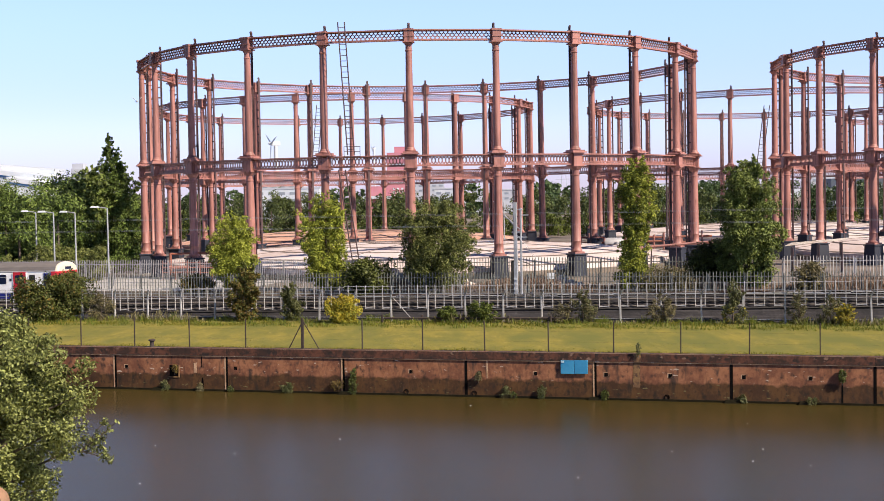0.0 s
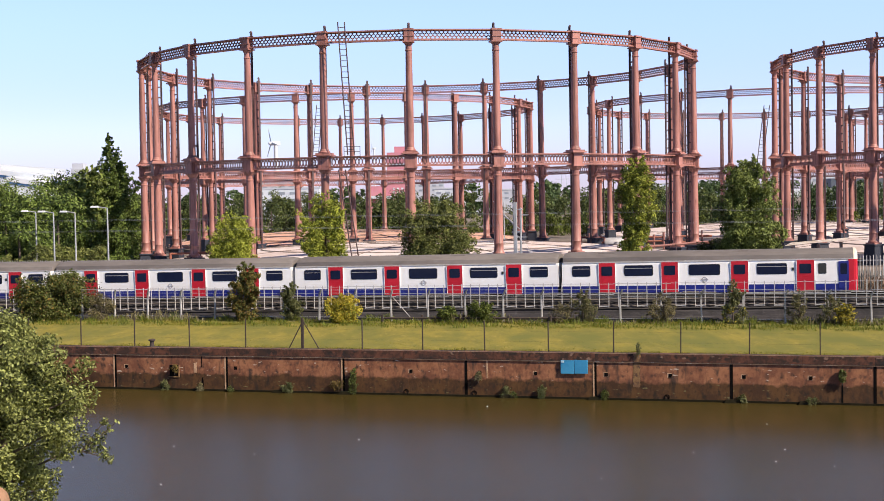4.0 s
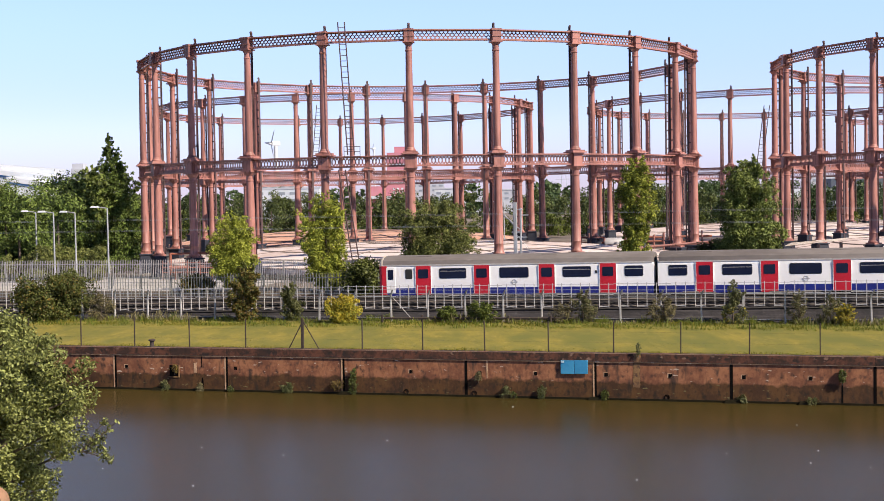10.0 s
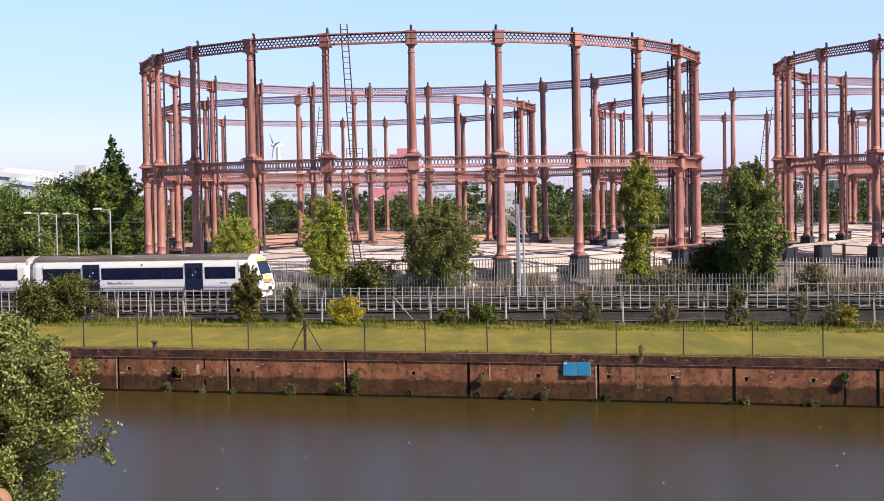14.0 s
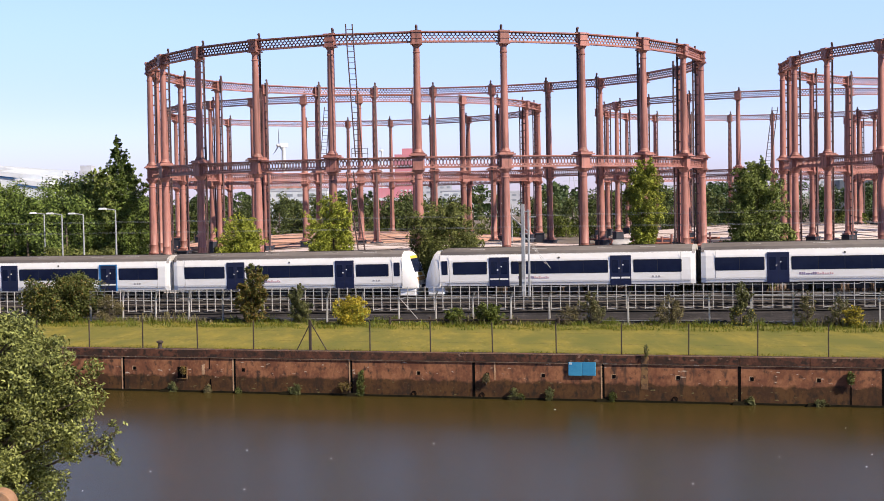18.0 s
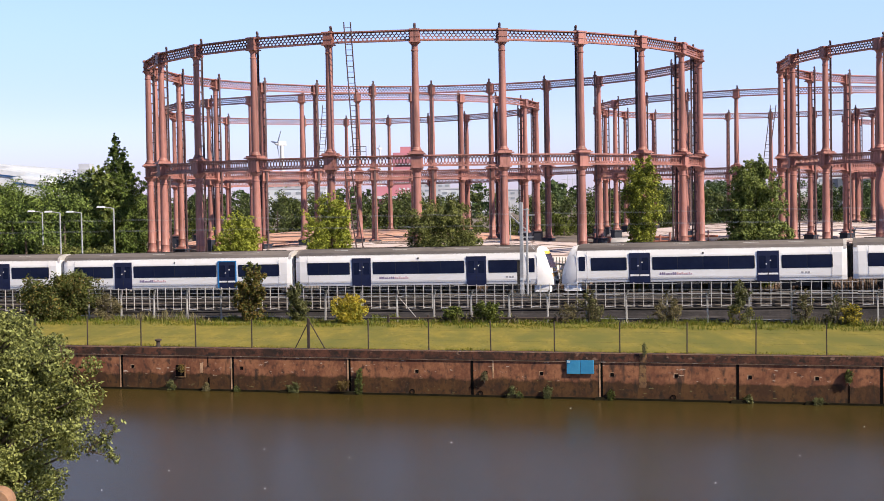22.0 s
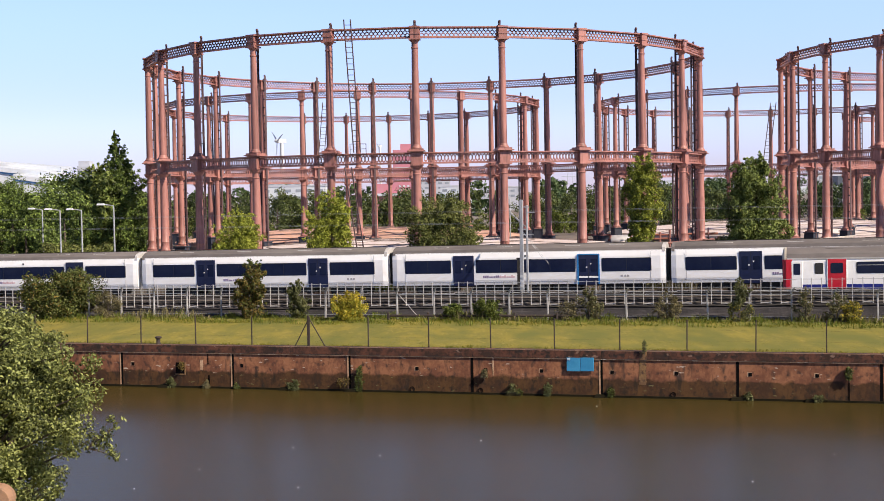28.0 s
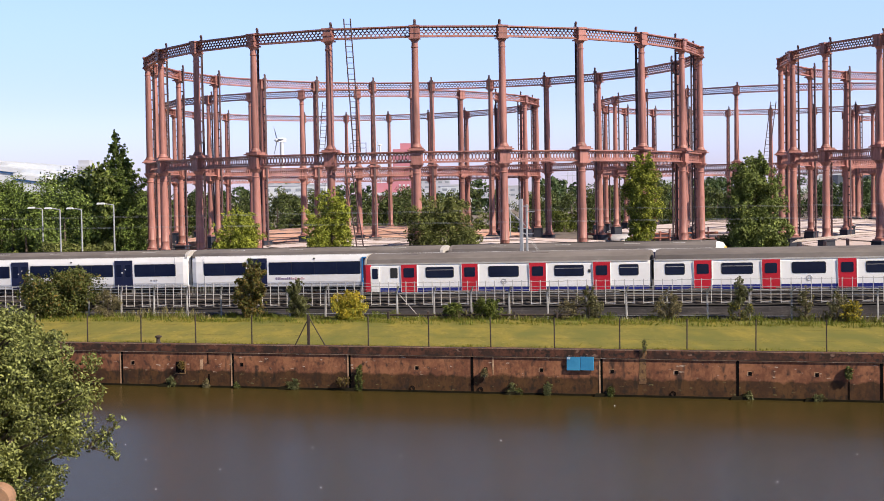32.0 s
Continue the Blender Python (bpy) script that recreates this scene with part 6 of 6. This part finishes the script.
def turbine(x, y, hub_z, length, label):
    t = thing("wind_turbine", pose(x, y, 0.1, 0, 0, -60), label, "wind turbine", "wind turbines")
    k = length / 10.5
    part("tower", Geo().lathe([(2.2 * k, 0), (1.2 * k, hub_z - 0.5)], n=14), TURB, t, smooth=True)
    part("nacelle", Geo().box(0, 0, hub_z - 1.3 * k, 2.6 * k, 6 * k, 2.6 * k, edge=0.4 * k), TURB, t)
    hub = part("rotor", Geo().loft([[(r * k * math.cos(2 * math.pi * j / 12), y * k, r * k * math.sin(2 * math.pi * j / 12)) for j in range(12)] for r, y in ((1.2, 0), (1.0, -1.2), (0.3, -1.9))]), TURB, t, at=pose(0, -3.2 * k, hub_z))
    for b in range(3):
        a = radians(120 * b)
        g = Geo().loft([[((math.sin(a) * l + math.cos(a) * c) * k, y * k, (math.cos(a) * l - math.sin(a) * c) * k) for c, y in ((-w, 0), (0, -0.25), (w * 1.2, 0), (0, 0.2))] for l, w in ((0.8, 0.5), (3.0, 0.75), (10.5, 0.22))])
        part("blade", g, TURB, hub)
    return hub


def bird():
    """A bird with two beating wings that crosses the upper part of the view."""
    b = thing("bird", pose(-17.8, 80, 13.2), "pale grey bird in flight above the river", "bird")
    part("body", Geo().loft([[(math.cos(a) * r, y, math.sin(a) * r) for a in [k * math.pi / 4 for k in range(8)]] for r, y in ((0.015, -0.2), (0.04, -0.15), (0.055, -0.03), (0.03, 0.12), (0.035, 0.2), (0.01, 0.24))]), TURB, b, smooth=True)
    part("tail", Geo().loft([[(-0.02, 0.1, 0.01), (0.02, 0.1, 0.01), (0.02, 0.1, -0.01), (-0.02, 0.1, -0.01)], [(-0.06, 0.3, 0.004), (0.06, 0.3, 0.004), (0.06, 0.3, -0.004), (-0.06, 0.3, -0.004)]]), TURB, b)
    wings = []
    for k in (-1, 1):
        g = Geo().loft([[(k * x, y0, 0.008), (k * x, y1, 0.003), (k * x, y1, -0.003), (k * x, y0, -0.008)] for x, y0, y1 in ((0.02, -0.09, 0.08), (0.18, -0.13, 0.05), (0.36, -0.02, 0.06))])
        wings.append((part("wing", g, TURB, b, at=pose(0, 0, 0.03)), k))
    return b, wings


def flecks():
    """White flecks that drift on the water with the slow current."""
    g = Geo()
    rnd = random.Random(21)
    for x, y in FLECKS:
        a = rnd.uniform(0, 3)
        g.box(x, y, 0.0, rnd.uniform(0.03, 0.08), rnd.uniform(0.03, 0.06), 0.03, rz=a, taper=0.6)
    return solid("floating_flecks", g, GALV, pose(0, 0, WATER_Z - 0.01), "small pale flecks drifting on the river", "flecks", kind="stuff")


FLECKS = ((-4.23, 55.0), (-8.05, 52.2), (-11.5, 54.2), (8.45, 51.0), (11.9, 51.2), (12.8, 47.9), (11.0, 48.9), (12.6, 57.0), (-14.4, 50.2), (-17.5, 52.3), (1.2, 63.3), (-16.0, 47.0), (-19.0, 55.5), (4.5, 46.5), (16.5, 49.5), (-10.5, 46.8))


def yard_clutter():
    rnd = random.Random(8)
    chunks = [Geo().box(0, 0, -0.3, 1.0, rnd.uniform(0.5, 1.1), rnd.uniform(0.5, 0.9), taper=rnd.uniform(0.5, 0.95), edge=0.05).mesh("chunk", DEBRIS) for i in range(5)]
    for x, y, w in ((15.5, 139, 5), (18.2, 140, 4), (-7.0, 113.8, 3.5), (-3.2, 112.9, 4.0), (1.5, 111.5, 3.0), (9.5, 109.5, 3.5), (-1, 176, 8), (14, 182, 9), (23, 176, 7), (56, 128, 5)):
        o = thing("rubble_heap", pose(x, y, 0.12), "heap of pale broken concrete and scrap in the yard", "rubble", "rubble heaps")
        for i in range(30):
            a, r = rnd.uniform(0, 6.3), w / 2 * rnd.random() ** 0.7
            s = rnd.uniform(0.3, 0.85)
            part("chunk", chunks[i % 5], None, o, at=pose(math.cos(a) * r, math.sin(a) * r * 0.5, 0.1 + max(0.0, (1 - 2 * r / w) * rnd.uniform(0, 1.2)), rnd.uniform(-20, 20), rnd.uniform(-20, 20), rnd.uniform(0, 180)) @ Matrix.Scale(s, 4))
    o = thing("pipework", pose(-23.5, 133.5, 0.12), "rusty pipes and valves between the gasholder columns", "pipework")
    for a, b, r in (((-3, 0, 1.2), (3.5, 0, 1.3), 0.16), ((-3, 0.5, 0), (-3, 0.5, 2.6), 0.13), ((-1, 0.2, 0), (-1, 0.2, 2.2), 0.12), ((1, 0.3, 0), (1, 0.3, 3.0), 0.14), ((2.6, 0, 0), (2.6, 0, 1.9), 0.2), ((-3, 0.5, 2.5), (1, 0.3, 2.6), 0.1)):
        part("pipe", Geo().tube(a, b, r, n=8), IRON if r > 0.13 else ORANGE, o)
    for x in (-1, 2.6):
        part("valve_wheel", Geo().lathe([(0.3, 0), (0.34, 0.04), (0.3, 0.08)], x, 0, 10), IRON_DARK, o, at=pose(0, 0, 2.1))
    part("tank", Geo().box(0.2, 1.4, -0.1, 2.2, 1.2, 1.7, edge=0.1), PLINTH, o)
    o = thing("storage_tank", pose(22.4, 178.0, 0.12, 0, 0, 8), "white horizontal storage tank on a low stand", "tank")
    n = 16
    part("shell", Geo().loft([[(x, r * math.cos(2 * math.pi * j / n), 1.35 + r * math.sin(2 * math.pi * j / n)) for j in range(n)] for x, r in ((-1.6, 0.35), (-1.5, 0.62), (-1.3, 0.72), (1.3, 0.72), (1.5, 0.62), (1.6, 0.35))]), GALV_PALE, o, smooth=True)
    for x in (-1.0, 1.0):
        part("stand", Geo().box(x, 0, -0.1, 0.25, 1.2, 0.85, edge=0.02), IRON_DARK, o)
    rp = random.Random(14)
    for x, y, w in ((19.0, 177.5, 4.0), (26.0, 176.5, 5.0), (31.5, 173.0, 5.0)):
        o = thing("pipework", pose(x, y, 0.12), "rusty red pipes and valves between the gasholders", "pipework", "pipework in the yard")
        for k in range(5):
            px = -w / 2 + k * w / 4
            part("riser", Geo().tube((px, rp.uniform(-0.4, 0.4), -0.1), (px, 0, rp.uniform(1.8, 3.2)), rp.uniform(0.09, 0.16), n=8), IRON, o)
        for z in (1.5, 2.2):
            part("pipe", Geo().tube((-w / 2, 0, z), (w / 2, 0.1, z + rp.uniform(-0.2, 0.2)), 0.13, n=8), ORANGE, o)
        part("valve_box", Geo().box(rp.uniform(-1, 1), 0.5, -0.1, 0.9, 0.7, rp.uniform(1.6, 2.3), edge=0.05), IRON_DARK, o)
    o = thing("yard_sign", pose(8.6, 108.6, 0.15), "small white notice board on two posts by the fence", "sign")
    part("board", Geo().box(0, 0, 0.85, 0.62, 0.04, 0.5, edge=0.01), TURB, o)
    for x in (-0.24, 0.24):
        part("post", Geo().box(x, 0.04, -0.05, 0.05, 0.05, 1.4), GALV, o)
    o = thing("relay_cabinet", track_pose(-20.55, 95.2, 0.0), "narrow black-green trackside relay cabinet beside the mast", "cabinet")
    part("body", Geo().box(0, 0, -0.5, 0.24, 0.3, 3.5, edge=0.02), T_UNDER, o)
    part("cap", Geo().box(0, 0, 2.98, 0.32, 0.36, 0.06, edge=0.01), T_UNDER, o)
    o = thing("pipe_rack", pose(34.4, 126.0, 0.12), "pale steel pipes stacked across low trestles", "pipes")
    for k in range(4):
        part("pipe", Geo().tube((-2.9 + 0.2 * k, 0.2 * k, 2.55 + 0.07 * k), (2.7 + 0.15 * k, 0.2 * k, 3.0 + 0.05 * k), 0.035, n=6), DEBRIS, o)
    for x in (-2.2, 0.2, 2.3):
        part("trestle", Geo().box(x, 0.3, -0.1, 0.06, 0.9, 2.7 + 0.08 * x, edge=0.01), IRON_DARK, o)
    o = thing("pipework", pose(22.0, 127.2, 0.12), "long rusty red pipe on stands between the columns", "pipework", "pipework in the yard")
    part("pipe", Geo().tube((-3.2, 0, 2.6), (2.6, 0, 3.0), 0.11, n=8), IRON, o)
    for x, z in ((-2.6, 2.6), (-0.3, 2.75), (2.2, 2.9)):
        part("stand", Geo().box(x, 0, -0.1, 0.1, 0.1, z, edge=0.01), IRON_DARK, o)
    for x, y, w in ((-25.2, 132.5, 3.6), (-21.4, 131, 3.4)):
        o = thing("barrier", pose(x, y, 0.12), "rusty red site barrier between the columns", "barrier", "site barriers")
        for z in (1.35, 1.8, 2.25):
            part("bar", Geo().box(0, 0, z - 0.6, w, 0.05, 0.07), ORANGE, o)
        for k in range(4):
            part("post", Geo().box(-w / 2 + k * w / 3, 0, -0.1, 0.06, 0.06, 2.0), ORANGE, o)


# ---- build ----
ground()
river_wall()
blue_board()
bollard()
riverside_fence()
railway()
railing()
link_fence()
palisade("track_palisade", 104.3, -75, 30, 1.75, -0.35, PALE_GREEN, "dull green-grey steel palisade fence beside the tracks")
palisade("yard_palisade", 112.0, -90, -40.5, 2.55, 0.1, GALV_PALE, "pale galvanised steel palisade fence beside the wood", 0.165)
palisade("yard_palisade", 112.0, -37.5, -4, 2.55, 0.1, PALE_GREEN, "dull steel palisade fence round the gasworks yard")
palisade("yard_palisade", 112.0, -1, 40, 2.55, 0.1, PALE_STEEL, "pale galvanised steel palisade fence round the gasworks yard")
masts()
gasholders()
landing()
trees()
near_bush()
bank_pier()
woods()
grass()
wall_plants()
distance()
ROTORS = [turbine(-107.5, 900, 46.5, 10.5, "white three-bladed wind turbine on the skyline"), turbine(-62.5, 1300, 57.5, 5.6, "small white wind turbine far away on the skyline")]
BIRD, WINGS = bird()
DRIFT = flecks()
yard_clutter()
trains()


def motions():
    times = [0.0, 1.0, 2.0, 3.0, 4.5, 6.0, 7.0, 8.0, 9.0, 10.0, 12.0, 13.0, 15.0, 17.0, 19.0, 21.0, 23.0, 25.5, 27.0, 28.0, 29.0, 30.0, 31.0, 32.0]
    for car, tr, i in CARS:
        walk(car, [(t, car_pose(tr, i, t)) for t in times])
    # the rotors turn about once a second
    gain = ((0.0, 66), (6.0, 113), (8.0, 130), (10.0, 155), (12.0, 180), (18.0, 240), (19.0, 248), (24.0, 302), (29.0, 308), (32.0, 330))
    for rotor in ROTORS:
        base = Matrix.Translation(rotor.matrix_basis.translation)
        walk(rotor, [(t * 0.2, base @ pose(0, 0, 0, 0, -72 * t + float(np.interp(t * 0.2, [g[0] for g in gain], [g[1] for g in gain])), 0)) for t in range(161)])
    walk(DRIFT, [(t, pose(0.2 * t * math.cos(KW), -0.2 * t * math.sin(KW), WATER_Z - 0.01)) for t in (0.0, 8.0, 16.0, 24.0, 32.0)])
    heading = math.degrees(math.atan2(7.6, 17.8))
    bank = ((0.0, 0), (1.0, -10), (1.6, -15), (2.0, 55), (2.5, 60), (3.0, 40), (10.0, 0), (20.0, 0), (32.0, 0))
    walk(BIRD, [(t, pose(-17.55 + 7.65 * t, 80 - 17.8 * t, 13.4, 0, 0, heading) @ pose(0, 0, 0, 0, roll, 0)) for t, roll in bank])
    for wing, k in WINGS:
        walk(wing, [(t * 0.1, pose(0, 0, 0.03, 0, k * (-8 - 30 * math.cos(t * 1.6)), 0)) for t in range(0, 36)] + [(32.0, pose(0, 0, 0.03))])


motions()
